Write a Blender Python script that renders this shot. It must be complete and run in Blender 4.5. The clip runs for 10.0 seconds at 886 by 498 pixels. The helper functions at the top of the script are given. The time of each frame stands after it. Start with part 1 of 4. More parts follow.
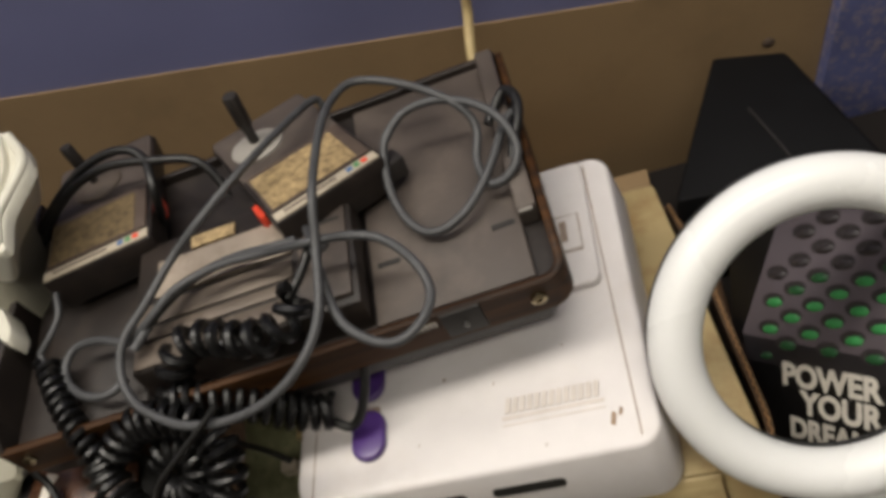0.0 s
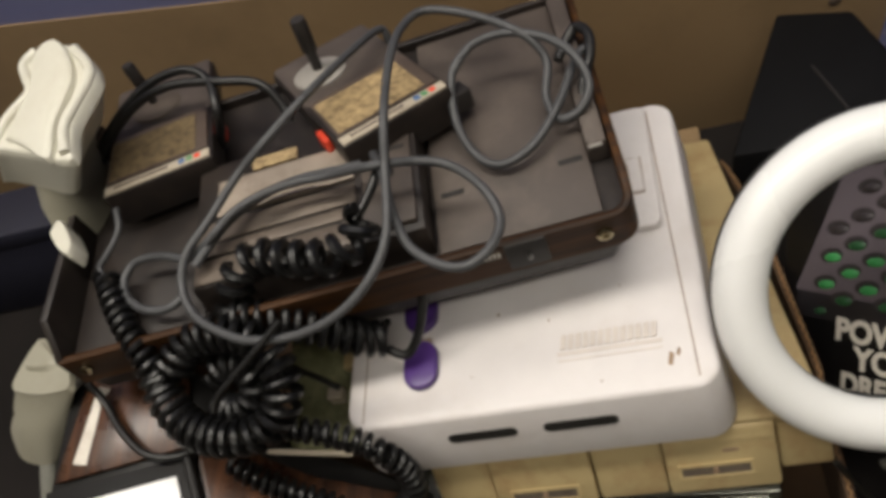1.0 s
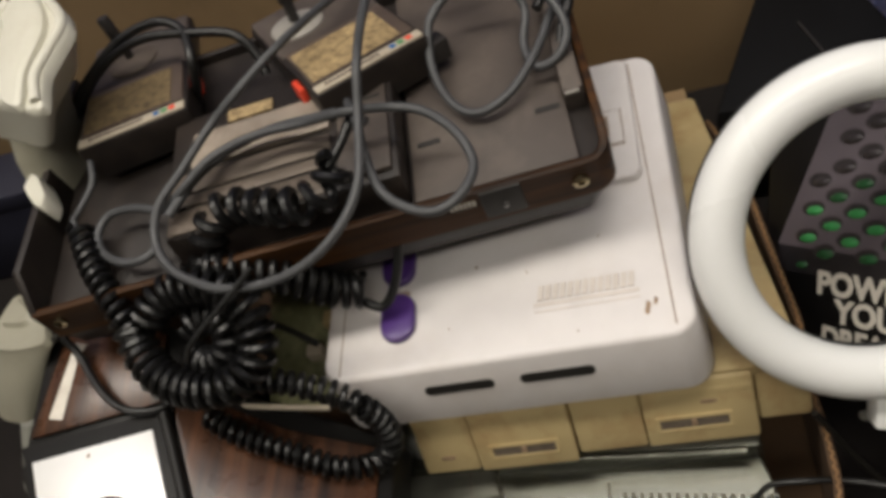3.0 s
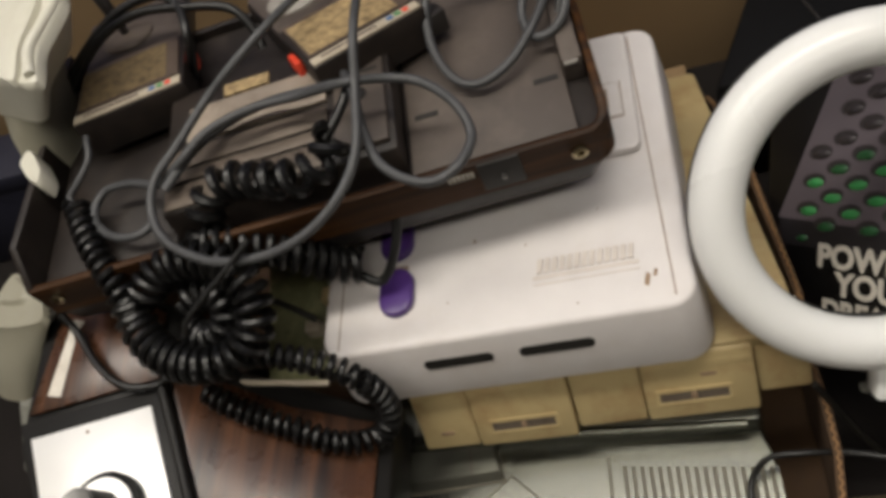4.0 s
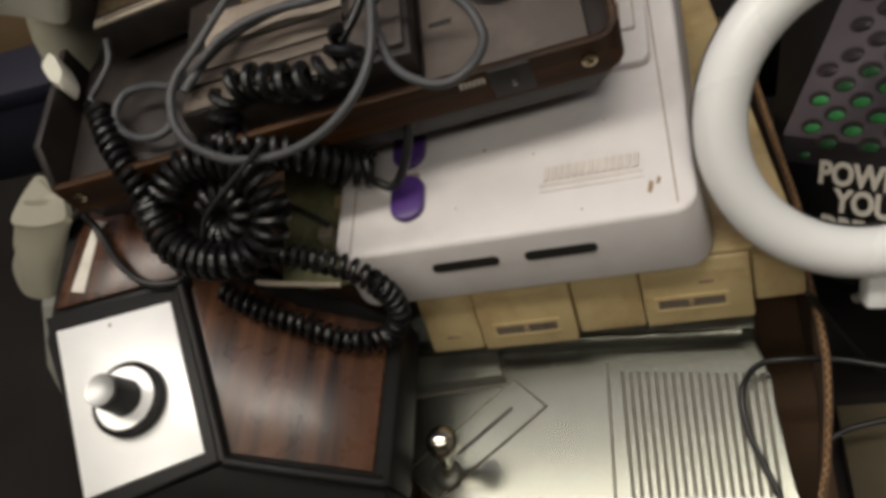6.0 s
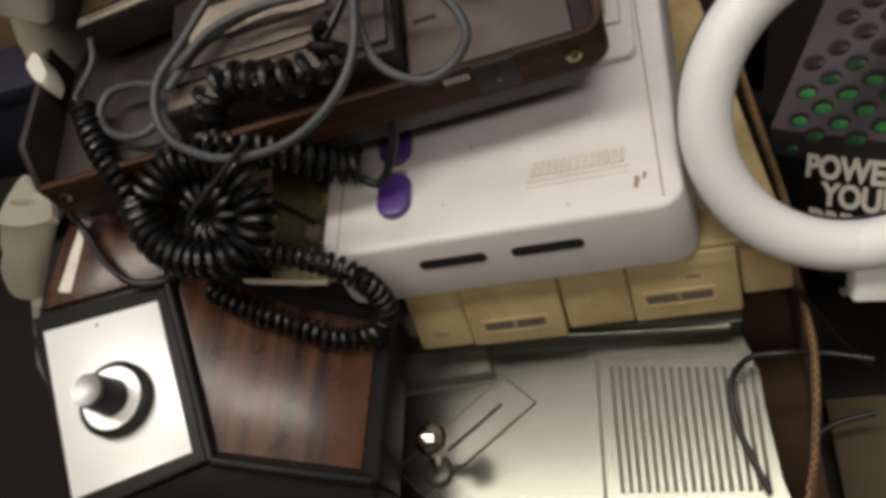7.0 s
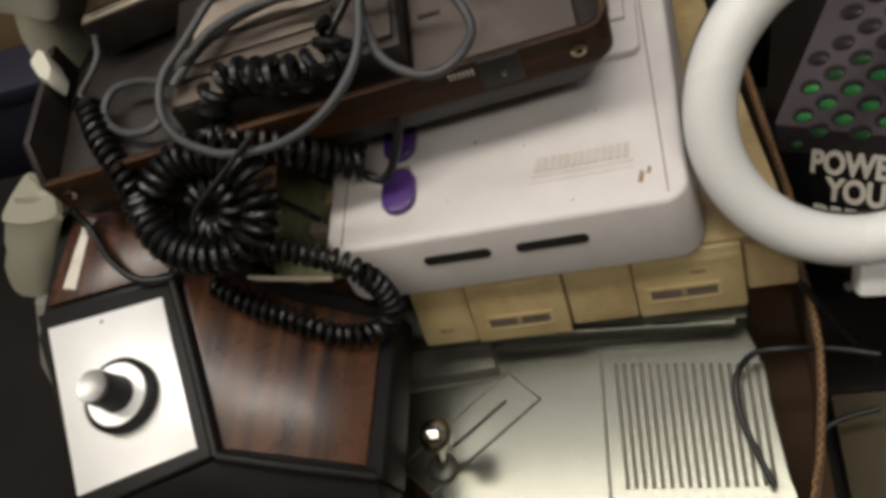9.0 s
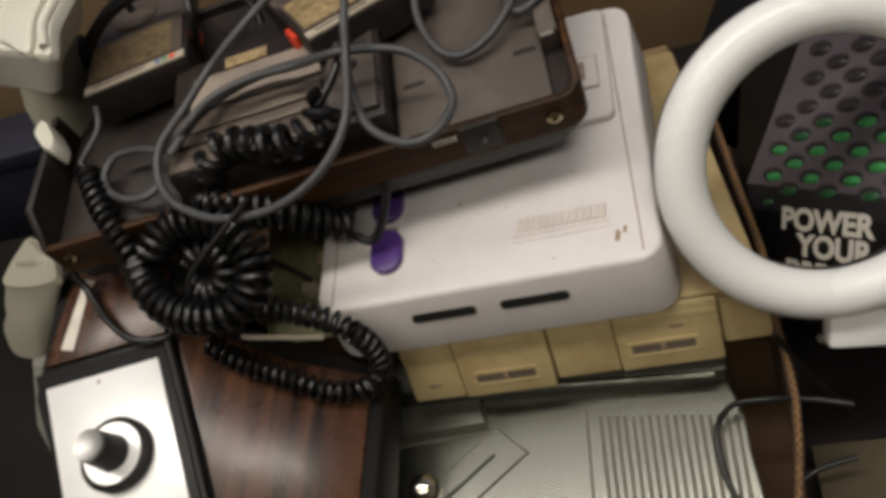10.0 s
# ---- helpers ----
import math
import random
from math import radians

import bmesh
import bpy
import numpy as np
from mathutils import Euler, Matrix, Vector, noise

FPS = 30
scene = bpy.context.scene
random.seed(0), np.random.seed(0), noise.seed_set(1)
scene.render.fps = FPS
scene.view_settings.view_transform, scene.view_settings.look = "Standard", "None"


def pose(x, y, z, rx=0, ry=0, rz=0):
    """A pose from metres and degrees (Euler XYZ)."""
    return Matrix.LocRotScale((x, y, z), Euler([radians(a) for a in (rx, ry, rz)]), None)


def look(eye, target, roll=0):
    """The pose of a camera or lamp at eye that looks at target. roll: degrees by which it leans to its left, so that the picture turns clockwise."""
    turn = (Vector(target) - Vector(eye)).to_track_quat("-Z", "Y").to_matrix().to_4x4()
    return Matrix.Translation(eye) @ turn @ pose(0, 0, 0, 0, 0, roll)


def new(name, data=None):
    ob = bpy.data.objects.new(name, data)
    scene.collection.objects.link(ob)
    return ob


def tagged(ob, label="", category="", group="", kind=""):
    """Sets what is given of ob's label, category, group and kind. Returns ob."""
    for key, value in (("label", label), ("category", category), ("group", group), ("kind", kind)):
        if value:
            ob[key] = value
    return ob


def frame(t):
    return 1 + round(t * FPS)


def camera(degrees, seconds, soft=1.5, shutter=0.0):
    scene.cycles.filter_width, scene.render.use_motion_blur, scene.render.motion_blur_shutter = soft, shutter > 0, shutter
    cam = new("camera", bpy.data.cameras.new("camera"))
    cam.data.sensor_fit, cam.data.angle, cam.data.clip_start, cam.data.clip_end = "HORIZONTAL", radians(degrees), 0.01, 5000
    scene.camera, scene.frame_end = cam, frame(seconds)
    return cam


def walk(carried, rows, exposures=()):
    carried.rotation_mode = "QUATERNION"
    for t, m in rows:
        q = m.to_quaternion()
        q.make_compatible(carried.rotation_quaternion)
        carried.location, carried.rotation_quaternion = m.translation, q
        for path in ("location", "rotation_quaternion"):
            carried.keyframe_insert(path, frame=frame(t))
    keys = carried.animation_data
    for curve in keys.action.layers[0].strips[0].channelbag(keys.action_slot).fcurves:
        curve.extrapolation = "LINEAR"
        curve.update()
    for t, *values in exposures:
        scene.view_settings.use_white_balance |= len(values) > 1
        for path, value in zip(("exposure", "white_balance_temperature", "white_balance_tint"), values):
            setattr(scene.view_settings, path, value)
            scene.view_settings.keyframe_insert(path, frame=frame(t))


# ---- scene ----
cam = camera(56.62, 10.0, soft=4.2)
LIFT = 0.92  # the pile's datum above the room's floor
ROWS = [
    (0, 0.1294, -0.1464, 0.3669, 36.11, 21.32, -2.29),
    (0.5, 0.1102, -0.1535, 0.3660, 35.73, 20.53, 0.16),
    (1, 0.1018, -0.1608, 0.3655, 35.06, 20.18, 1.01),
    (1.5, 0.1082, -0.1607, 0.3604, 35.28, 20.13, 0.87),
    (2, 0.1083, -0.1661, 0.3557, 34.95, 20.01, 1.07),
    (2.5, 0.1084, -0.1699, 0.3524, 34.49, 20.09, 1.06),
    (4, 0.1070, -0.1773, 0.3430, 33.07, 20.32, 0.70),
    (4.5, 0.1059, -0.1797, 0.3419, 32.74, 20.52, 0.90),
    (5, 0.1033, -0.1827, 0.3404, 32.43, 20.63, 1.07),
    (5.5, 0.1012, -0.1866, 0.3436, 31.98, 20.58, 1.44),
    (6, 0.1082, -0.1997, 0.3457, 29.40, 20.16, 2.19),
    (7.5, 0.1135, -0.1988, 0.3417, 28.95, 20.33, 1.45),
    (8, 0.1115, -0.2013, 0.3442, 29.16, 20.40, 1.48),
    (8.5, 0.1100, -0.2005, 0.3438, 29.21, 20.44, 1.56),
    (9, 0.1113, -0.2020, 0.3418, 29.14, 20.41, 1.63),
    (9.5, 0.1161, -0.2013, 0.3429, 29.10, 20.59, 1.49),
    (9.7, 0.1153, -0.2047, 0.3471, 29.22, 20.43, 1.15),
    (9.9, 0.1196, -0.2105, 0.3512, 31.80, 20.53, 1.05),
    (10, 0.1213, -0.2086, 0.3547, 32.68, 20.48, 0.82),
]
walk(cam, [(t, pose(x, y, z + LIFT, a, b, c)) for t, x, y, z, a, b, c in ROWS], [(0.0, 0.1), (2.5, 0.0), (5.0, -0.2), (6.0, -0.3), (9.5, -0.3), (10.0, -0.26)])

# ---- light: inferred ceiling fixture over the table, added front fill, room bounce ----
world = bpy.data.worlds.new("room_air")
scene.world = world
world.use_nodes = True
world.node_tree.nodes["Background"].inputs[0].default_value = (0.9, 0.95, 1.0, 1)
world.node_tree.nodes["Background"].inputs[1].default_value = 0.05
# the second row is an unseen fill, added to lift shadows from the front
TUBES = ((-0.15, 0.12, 1.9, 0.22, 20.0), (0.1, -0.75, 1.9, 0.22, 8.5))  # x, y, length, width, watts of each ceiling fixture
for lx, ly, size, width, watts in TUBES:
    lamp = bpy.data.lights.new("ceiling_tube_light", "AREA")
    lamp.shape, lamp.size, lamp.size_y, lamp.energy, lamp.color = "RECTANGLE", size, width, watts, (1.0, 0.93, 0.82)
    new("ceiling_tube_light", lamp).matrix_world = look((lx, ly, LIFT + 1.45), (lx, ly, 0))


# ---- materials ----
def rgb(h, k=1.0):
    v = [int(h[i:i + 2], 16) / 255 for i in (0, 2, 4)]
    return tuple(k * (c / 12.92 if c <= 0.04045 else ((c + 0.055) / 1.055) ** 2.4) for c in v) + (1,)


def mat(name, col, rough=0.5, metal=0.0, var=0.15, scale=60.0, fine=900.0, bump=0.05, dirt=None, dirt_amt=0.0, dirt_scale=25.0, coat=0.0, spec=0.5, rvar=0.1):
    m = bpy.data.materials.new(name)
    m.use_nodes = True
    nt = m.node_tree
    n, l = nt.nodes, nt.links
    b = n["Principled BSDF"]
    tc = n.new("ShaderNodeTexCoord")
    big = n.new("ShaderNodeTexNoise")
    big.inputs["Scale"].default_value, big.inputs["Detail"].default_value = scale, 5
    small = n.new("ShaderNodeTexNoise")
    small.inputs["Scale"].default_value, small.inputs["Detail"].default_value = fine, 3
    l.new(tc.outputs["Object"], big.inputs["Vector"])
    l.new(tc.outputs["Object"], small.inputs["Vector"])
    ramp = n.new("ShaderNodeValToRGB")
    ramp.color_ramp.elements[0].position, ramp.color_ramp.elements[1].position = 0.3, 0.7
    ramp.color_ramp.elements[0].color = tuple(c * (1 - var) for c in col[:3]) + (1,)
    ramp.color_ramp.elements[1].color = tuple(min(1, c * (1 + var)) for c in col[:3]) + (1,)
    l.new(big.outputs["Fac"], ramp.inputs["Fac"])
    out = ramp.outputs["Color"]
    if dirt:
        dn = n.new("ShaderNodeTexNoise")
        dn.inputs["Scale"].default_value, dn.inputs["Detail"].default_value, dn.inputs["Roughness"].default_value = dirt_scale, 8, 0.7
        l.new(tc.outputs["Object"], dn.inputs["Vector"])
        dr = n.new("ShaderNodeMapRange")
        dr.inputs["From Min"].default_value, dr.inputs["From Max"].default_value = 0.48, 0.72
        dr.inputs["To Max"].default_value = dirt_amt
        l.new(dn.outputs["Fac"], dr.inputs["Value"])
        mx = n.new("ShaderNodeMix")
        mx.data_type = "RGBA"
        mx.inputs["B"].default_value = dirt
        l.new(dr.outputs["Result"], mx.inputs["Factor"])
        l.new(out, mx.inputs["A"])
        out = mx.outputs["Result"]
    l.new(out, b.inputs["Base Color"])
    rr = n.new("ShaderNodeMapRange")
    rr.inputs["To Min"].default_value, rr.inputs["To Max"].default_value = max(0.02, rough - rvar), min(1, rough + rvar)
    l.new(big.outputs["Fac"], rr.inputs["Value"])
    l.new(rr.outputs["Result"], b.inputs["Roughness"])
    b.inputs["Metallic"].default_value, b.inputs["Coat Weight"].default_value = metal, coat
    b.inputs["Specular IOR Level"].default_value = spec
    bp = n.new("ShaderNodeBump")
    bp.inputs["Strength"].default_value, bp.inputs["Distance"].default_value = bump, 0.0006
    l.new(small.outputs["Fac"], bp.inputs["Height"])
    l.new(bp.outputs["Normal"], b.inputs["Normal"])
    return m


def wood(name, dark, light, rough=0.35, across=(140, 6, 6)):
    m = mat(name, light, rough, var=0.05)
    nt = m.node_tree
    n, l = nt.nodes, nt.links
    b = n["Principled BSDF"]
    tc = n["Texture Coordinate"]
    mp = n.new("ShaderNodeMapping")
    mp.inputs["Scale"].default_value = across
    l.new(tc.outputs["Object"], mp.inputs["Vector"])
    g = n.new("ShaderNodeTexNoise")
    g.inputs["Scale"].default_value, g.inputs["Detail"].default_value, g.inputs["Roughness"].default_value = 1.0, 7, 0.65
    l.new(mp.outputs["Vector"], g.inputs["Vector"])
    r = n.new("ShaderNodeValToRGB")
    r.color_ramp.elements[0].position, r.color_ramp.elements[1].position = 0.36, 0.64
    r.color_ramp.elements[0].color, r.color_ramp.elements[1].color = dark, light
    l.new(g.outputs["Fac"], r.inputs["Fac"])
    l.new(r.outputs["Color"], b.inputs["Base Color"])
    return m


M_white = mat("white_abs_plastic", rgb("d2cecd"), 0.45, var=0.03, bump=0.04, dirt=rgb("a8957c"), dirt_amt=0.25, dirt_scale=9)
M_yellow = mat("yellowed_abs_plastic", rgb("b5a277"), 0.45, var=0.08, scale=18, bump=0.05, dirt=rgb("845a30"), dirt_amt=0.6, dirt_scale=26)
# beige tint stands in for the shade round the raised bars
M_logo = mat("raised_mark_shade_beige", rgb("cbc3bc"), 0.5, var=0.1)
M_slot = mat("dark_slot_plastic", rgb("1c1a18"), 0.6)
M_slotgrey = mat("dusty_port_plastic", rgb("5e544a"), 0.6, dirt=rgb("3a3028"), dirt_amt=0.8, dirt_scale=60)
M_purple = mat("purple_button_plastic", rgb("4a2f72"), 0.3, var=0.08, coat=0.3)
M_rust = mat("rust_brown_stain", rgb("8d7660"), 0.8, var=0.3, scale=200)
M_seam = mat("grimy_seam", rgb("8f7f72"), 0.7, var=0.3, scale=120)
M_black = mat("black_plastic", rgb("242120"), 0.5, var=0.2, dirt=rgb("3a3531"), dirt_amt=0.25)
M_blackrub = mat("black_coil_vinyl", rgb("0c0c0d"), 0.34, var=0.2, spec=0.42)
M_blackcord = mat("black_cord_rubber", rgb("141414"), 0.42, var=0.2)
M_greycord = mat("grey_cord_vinyl", rgb("404143"), 0.5, var=0.15, scale=90)
M_pongblack = mat("black_moulded_plastic", rgb("151413"), 0.5, var=0.15, scale=40, spec=0.28)
M_tower = mat("matt_black_casing", rgb("0c0c0e"), 0.65, var=0.15, spec=0.12)
M_tray = mat("dusty_dark_tray_plastic", rgb("463e39"), 0.55, var=0.2, scale=30, bump=0.12, dirt=rgb("74695f"), dirt_amt=0.45, dirt_scale=14)
M_traydark = mat("dark_brown_tray_plastic", rgb("1c1613"), 0.5, var=0.2, dirt=rgb("4a3e36"), dirt_amt=0.3, dirt_scale=30)
# dusty tray plastic, darkened in colour for the controller's shade over the well
M_well = mat("dusty_shaded_well_plastic", rgb("211b18"), 0.6, var=0.2, scale=40, dirt=rgb("463c35"), dirt_amt=0.5, dirt_scale=25)
M_dust = mat("dusty_brushed_metal", rgb("645a51"), 0.5, 0.3, var=0.15, scale=50, dirt=rgb("4a423a"), dirt_amt=0.5, dirt_scale=40)
M_plate = mat("dusty_pale_plate", rgb("9c9083"), 0.5, 0.2, var=0.15, scale=40, dirt=rgb("5f5348"), dirt_amt=0.7, dirt_scale=45)
M_walnut = wood("walnut_vinyl", rgb("20120a"), rgb("573927"), 0.29)
M_walnut.node_tree.nodes["Principled BSDF"].inputs["Specular IOR Level"].default_value = 0.5
M_strip = wood("brown_wood_strip", rgb("1e1209"), rgb("482d14"), 0.55, (6, 140, 140))
M_strip.node_tree.nodes["Principled BSDF"].inputs["Specular IOR Level"].default_value = 0.2
M_silver = mat("satin_silver_plastic", rgb("787970"), 0.25, 0.88, var=0.04, scale=20, bump=0.03, dirt=rgb("7d7b70"), dirt_amt=0.25, rvar=0.02)
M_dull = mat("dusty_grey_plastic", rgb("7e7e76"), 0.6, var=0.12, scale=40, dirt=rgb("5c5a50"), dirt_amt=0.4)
M_tab = mat("dull_grey_metal_paint", rgb("6f6f66"), 0.35, 0.7, var=0.12, scale=40, dirt=rgb("4a483e"), dirt_amt=0.4)
# dark seam colour that also paints shade into grooves and plate outlines
M_groove = mat("seam_and_groove_shade", rgb("5a5649"), 0.6, var=0.2)
M_alu = mat("brushed_aluminium_plate", rgb("f4f4f2"), 0.34, 0.25, var=0.03, scale=30, bump=0.05)
M_alucap = mat("spun_aluminium", rgb("8c8c8b"), 0.32, 0.9, var=0.1, scale=80)
M_chrome = mat("chrome_ball", rgb("d8d4c8"), 0.08, 1.0, var=0.03)
M_brass = mat("brass_jack", rgb("9c9076"), 0.25, 1.0, var=0.15)
M_ring = mat("opal_white_diffuser", rgb("e4e5e4"), 0.26, var=0.02, scale=12, bump=0.01)
M_ringback = mat("ring_dark_back", rgb("2a2a2a"), 0.5)
M_card = mat("brown_cardboard", rgb("4c3723"), 0.85, var=0.18, scale=40, bump=0.2)
M_oldcard = mat("aged_olive_cardboard", rgb("463e2c"), 0.85, var=0.15, scale=30, bump=0.15)
M_cardedge = mat("cut_cardboard_edge", rgb("8a6a48"), 0.9, var=0.3, scale=150, bump=0.3)
M_boxblack = mat("black_printed_card", rgb("0d0d0e"), 0.35, var=0.1)
M_boxgrey = mat("grey_printed_card", rgb("575056"), 0.4, var=0.12, scale=15)
M_boxdim = mat("dim_printed_card", rgb("1f1d20"), 0.4, var=0.2, scale=40)
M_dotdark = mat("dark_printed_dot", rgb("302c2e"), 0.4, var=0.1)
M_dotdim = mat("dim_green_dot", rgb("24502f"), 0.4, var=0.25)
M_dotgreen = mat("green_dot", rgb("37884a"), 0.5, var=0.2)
M_print = mat("white_print", rgb("bdb8ae"), 0.5, var=0.05)
M_wall = mat("blue_violet_wall_paint", rgb("676a8f"), 0.7, var=0.08, scale=8, fine=300, bump=0.2)
M_peel = mat("peeling_blue_paint", rgb("5d6391"), 0.7, var=0.15, scale=30, fine=260, bump=0.5, dirt=rgb("a8988e"), dirt_amt=0.8, dirt_scale=130)
M_board = mat("tan_board", rgb("8a7355"), 0.65, var=0.08, scale=7, fine=200, bump=0.08, dirt=rgb("57452f"), dirt_amt=0.4, dirt_scale=6)
M_navy = mat("dark_navy_card", rgb("141527"), 0.7, var=0.12, scale=20)
M_table = mat("dark_table_laminate", rgb("1d1a19"), 0.85, var=0.25, scale=12, spec=0.15)
M_room = mat("room_paint", rgb("8f897d"), 0.8, var=0.05, scale=4)
M_floor = mat("grey_floor", rgb("5c5850"), 0.7, var=0.15, scale=10)
M_cream = mat("cream_plastic", rgb("cbc9bc"), 0.4, var=0.05, scale=15, dirt=rgb("9a917a"), dirt_amt=0.3, dirt_scale=15)
# darker copy of the cream plastic, with shade put into the colour
M_cream_shaded = mat("shaded_cream_plastic", rgb("928f80"), 0.45, var=0.06, scale=15, dirt=rgb("6a6452"), dirt_amt=0.35, dirt_scale=15)
M_gold = mat("gold_label_print", rgb("a48e68"), 0.5, 0.1, var=0.4, scale=260, dirt=rgb("4a3a26"), dirt_amt=0.9, dirt_scale=220)
# worn gold print again, browner because its shade is put into the colour
M_gold_shaded = mat("shaded_worn_label_print", rgb("6f5f44"), 0.6, 0.1, var=0.35, scale=240, dirt=rgb("33291c"), dirt_amt=0.9, dirt_scale=200)
M_labelframe = mat("brown_label_border", rgb("51453d"), 0.5, var=0.15)
M_stripwhite = mat("aged_white_strip", rgb("b5aa98"), 0.5, var=0.08, scale=60)
M_red = mat("orange_red_button", rgb("d8472f"), 0.4, var=0.1)
M_blue = mat("blue_print", rgb("3f6a9c"), 0.5)
M_greenp = mat("green_print", rgb("4f8a5a"), 0.5)
M_disc = mat("grey_disc_plastic", rgb("8d8983"), 0.5, var=0.1, dirt=rgb("5a544c"), dirt_amt=0.5)
M_tape = mat("white_tape", rgb("d5cfc4"), 0.6, var=0.05, dirt=rgb("8a7a68"), dirt_amt=0.5, dirt_scale=60)
M_olive = mat("olive_board", rgb("6b6b4a"), 0.5, var=0.3, scale=80, dirt=rgb("9a9a78"), dirt_amt=0.6, dirt_scale=80)
M_lightpanel = bpy.data.materials.new("lit_diffuser")
M_lightpanel.use_nodes = True
M_lightpanel.node_tree.nodes["Principled BSDF"].inputs["Emission Color"].default_value = (1, 0.94, 0.84, 1)
M_lightpanel.node_tree.nodes["Principled BSDF"].inputs["Emission Strength"].default_value = 3.0


# ---- building helpers; lengths in millimetres ----
def mm(v):
    return Vector(v) * 0.001


def at(x, y, z, rz=0, rx=0, ry=0):
    return Matrix.LocRotScale(mm((x, y, z)) + Vector((0, 0, LIFT)), Euler((radians(rx), radians(ry), radians(rz))), None)


def axes(o, ex, ey):
    ex = Vector(ex).normalized()
    ey = Vector(ey)
    ey = (ey - ey.dot(ex) * ex).normalized()
    ez = ex.cross(ey)
    m = Matrix((ex, ey, ez)).transposed().to_4x4()
    m.translation = mm(o) + Vector((0, 0, LIFT))
    return m


def thing(name, m, label, category, group="", kind=""):
    ob = new(name)
    ob.empty_display_size = 0.02
    ob.matrix_world = m
    return tagged(ob, label, category, group, kind)


def mesh_of(name, bm, material, smooth=False):
    bmesh.ops.recalc_face_normals(bm, faces=bm.faces)
    me = bpy.data.meshes.new(name)
    bm.to_mesh(me)
    bm.free()
    for mt in (material if isinstance(material, (list, tuple)) else [material]):
        me.materials.append(mt)
    if smooth:
        for p in me.polygons:
            p.use_smooth = True
        me.set_sharp_from_angle(angle=radians(40))
    return me


def part(name, bm, material, parent, label="", smooth=True):
    ob = new(name, mesh_of(name, bm, material, smooth))
    ob.parent = parent
    if label:
        ob["label"] = label
    return ob


def solo(name, bm, material, label, category, m=None, kind="", group="", smooth=True):
    ob = new(name, mesh_of(name, bm, material, smooth))
    ob.matrix_world = m if m is not None else at(0, 0, 0)
    return tagged(ob, label, category, group, kind)


def bevel(bm, w, seg=3, edges=None):
    if w > 0:
        bmesh.ops.bevel(bm, geom=list(edges if edges is not None else bm.edges), offset=w * 0.001, segments=seg, affect="EDGES", profile=0.5)
    return bm


def box(x0, x1, y0, y1, z0, z1, bev=0.0, seg=2):
    bm = bmesh.new()
    bmesh.ops.create_cube(bm, size=1.0)
    bmesh.ops.transform(bm, verts=bm.verts, matrix=Matrix.Translation(mm(((x0 + x1) / 2, (y0 + y1) / 2, (z0 + z1) / 2))) @ Matrix.Diagonal((*mm((x1 - x0, y1 - y0, z1 - z0)), 1)))
    return bevel(bm, bev, seg)


def hexa(low, high, bev=0.0, seg=2):
    """A solid from a lower and an upper outline of (x, y, z) corners."""
    bm = bmesh.new()
    a = [bm.verts.new(mm(p)) for p in low]
    b = [bm.verts.new(mm(p)) for p in high]
    bm.faces.new(a[::-1])
    bm.faces.new(b)
    k = len(a)
    for i in range(k):
        bm.faces.new((a[i], a[(i + 1) % k], b[(i + 1) % k], b[i]))
    bmesh.ops.recalc_face_normals(bm, faces=bm.faces)
    return bevel(bm, bev, seg)


def prism(outline, z0, z1, bev=0.0, seg=2):
    return hexa([(x, y, z0) for x, y in outline], [(x, y, z1) for x, y in outline], bev, seg)


def rounded(x0, x1, y0, y1, r, n=6):
    pts = []
    for cx, cy, a in ((x1 - r, y0 + r, -90), (x1 - r, y1 - r, 0), (x0 + r, y1 - r, 90), (x0 + r, y0 + r, 180)):
        for i in range(n + 1):
            t = radians(a + 90 * i / n)
            pts.append((cx + r * math.cos(t), cy + r * math.sin(t)))
    return pts


def lathe(profile, n=32, flip=False):
    """A turned solid round z from (radius, height) pairs."""
    bm = bmesh.new()
    rings = []
    for r, z in profile:
        if r < 1e-6:
            rings.append([bm.verts.new(mm((0, 0, z)))])
        else:
            rings.append([bm.verts.new(mm((r * math.cos(2 * math.pi * i / n), r * math.sin(2 * math.pi * i / n), z))) for i in range(n)])
    for a, b in zip(rings, rings[1:]):
        for i in range(n):
            j = (i + 1) % n
            if len(a) == 1 and len(b) > 1:
                bm.faces.new((a[0], b[i], b[j]))
            elif len(b) == 1 and len(a) > 1:
                bm.faces.new((a[i], a[j], b[0]))
            elif len(a) > 1:
                bm.faces.new((a[i], a[j], b[j], b[i]))
    return bm


def moved(bm, m):
    bmesh.ops.transform(bm, verts=bm.verts, matrix=m)
    return bm


def shift(x, y, z, rx=0, ry=0, rz=0):
    return Matrix.LocRotScale(mm((x, y, z)), Euler((radians(rx), radians(ry), radians(rz))), None)


def join(*bms):
    out = bmesh.new()
    for b in bms:
        me = bpy.data.meshes.new("joint")
        b.to_mesh(me)
        b.free()
        out.from_mesh(me)
        bpy.data.meshes.remove(me)
    return out


def spline(pts, step=2.0):
    """A smooth line through the points, sampled every few millimetres."""
    p = [Vector(q) for q in pts]
    p = [2 * p[0] - p[1]] + p + [2 * p[-1] - p[-2]]
    out = []
    for a, b, c, d in zip(p, p[1:], p[2:], p[3:]):
        n = max(2, int((c - b).length / step))
        for i in range(n):
            t = i / n
            out.append(0.5 * ((2 * b) + (c - a) * t + (2 * a - 5 * b + 4 * c - d) * t * t + (3 * b - a - 3 * c + d) * t ** 3))
    out.append(p[-2])
    return out


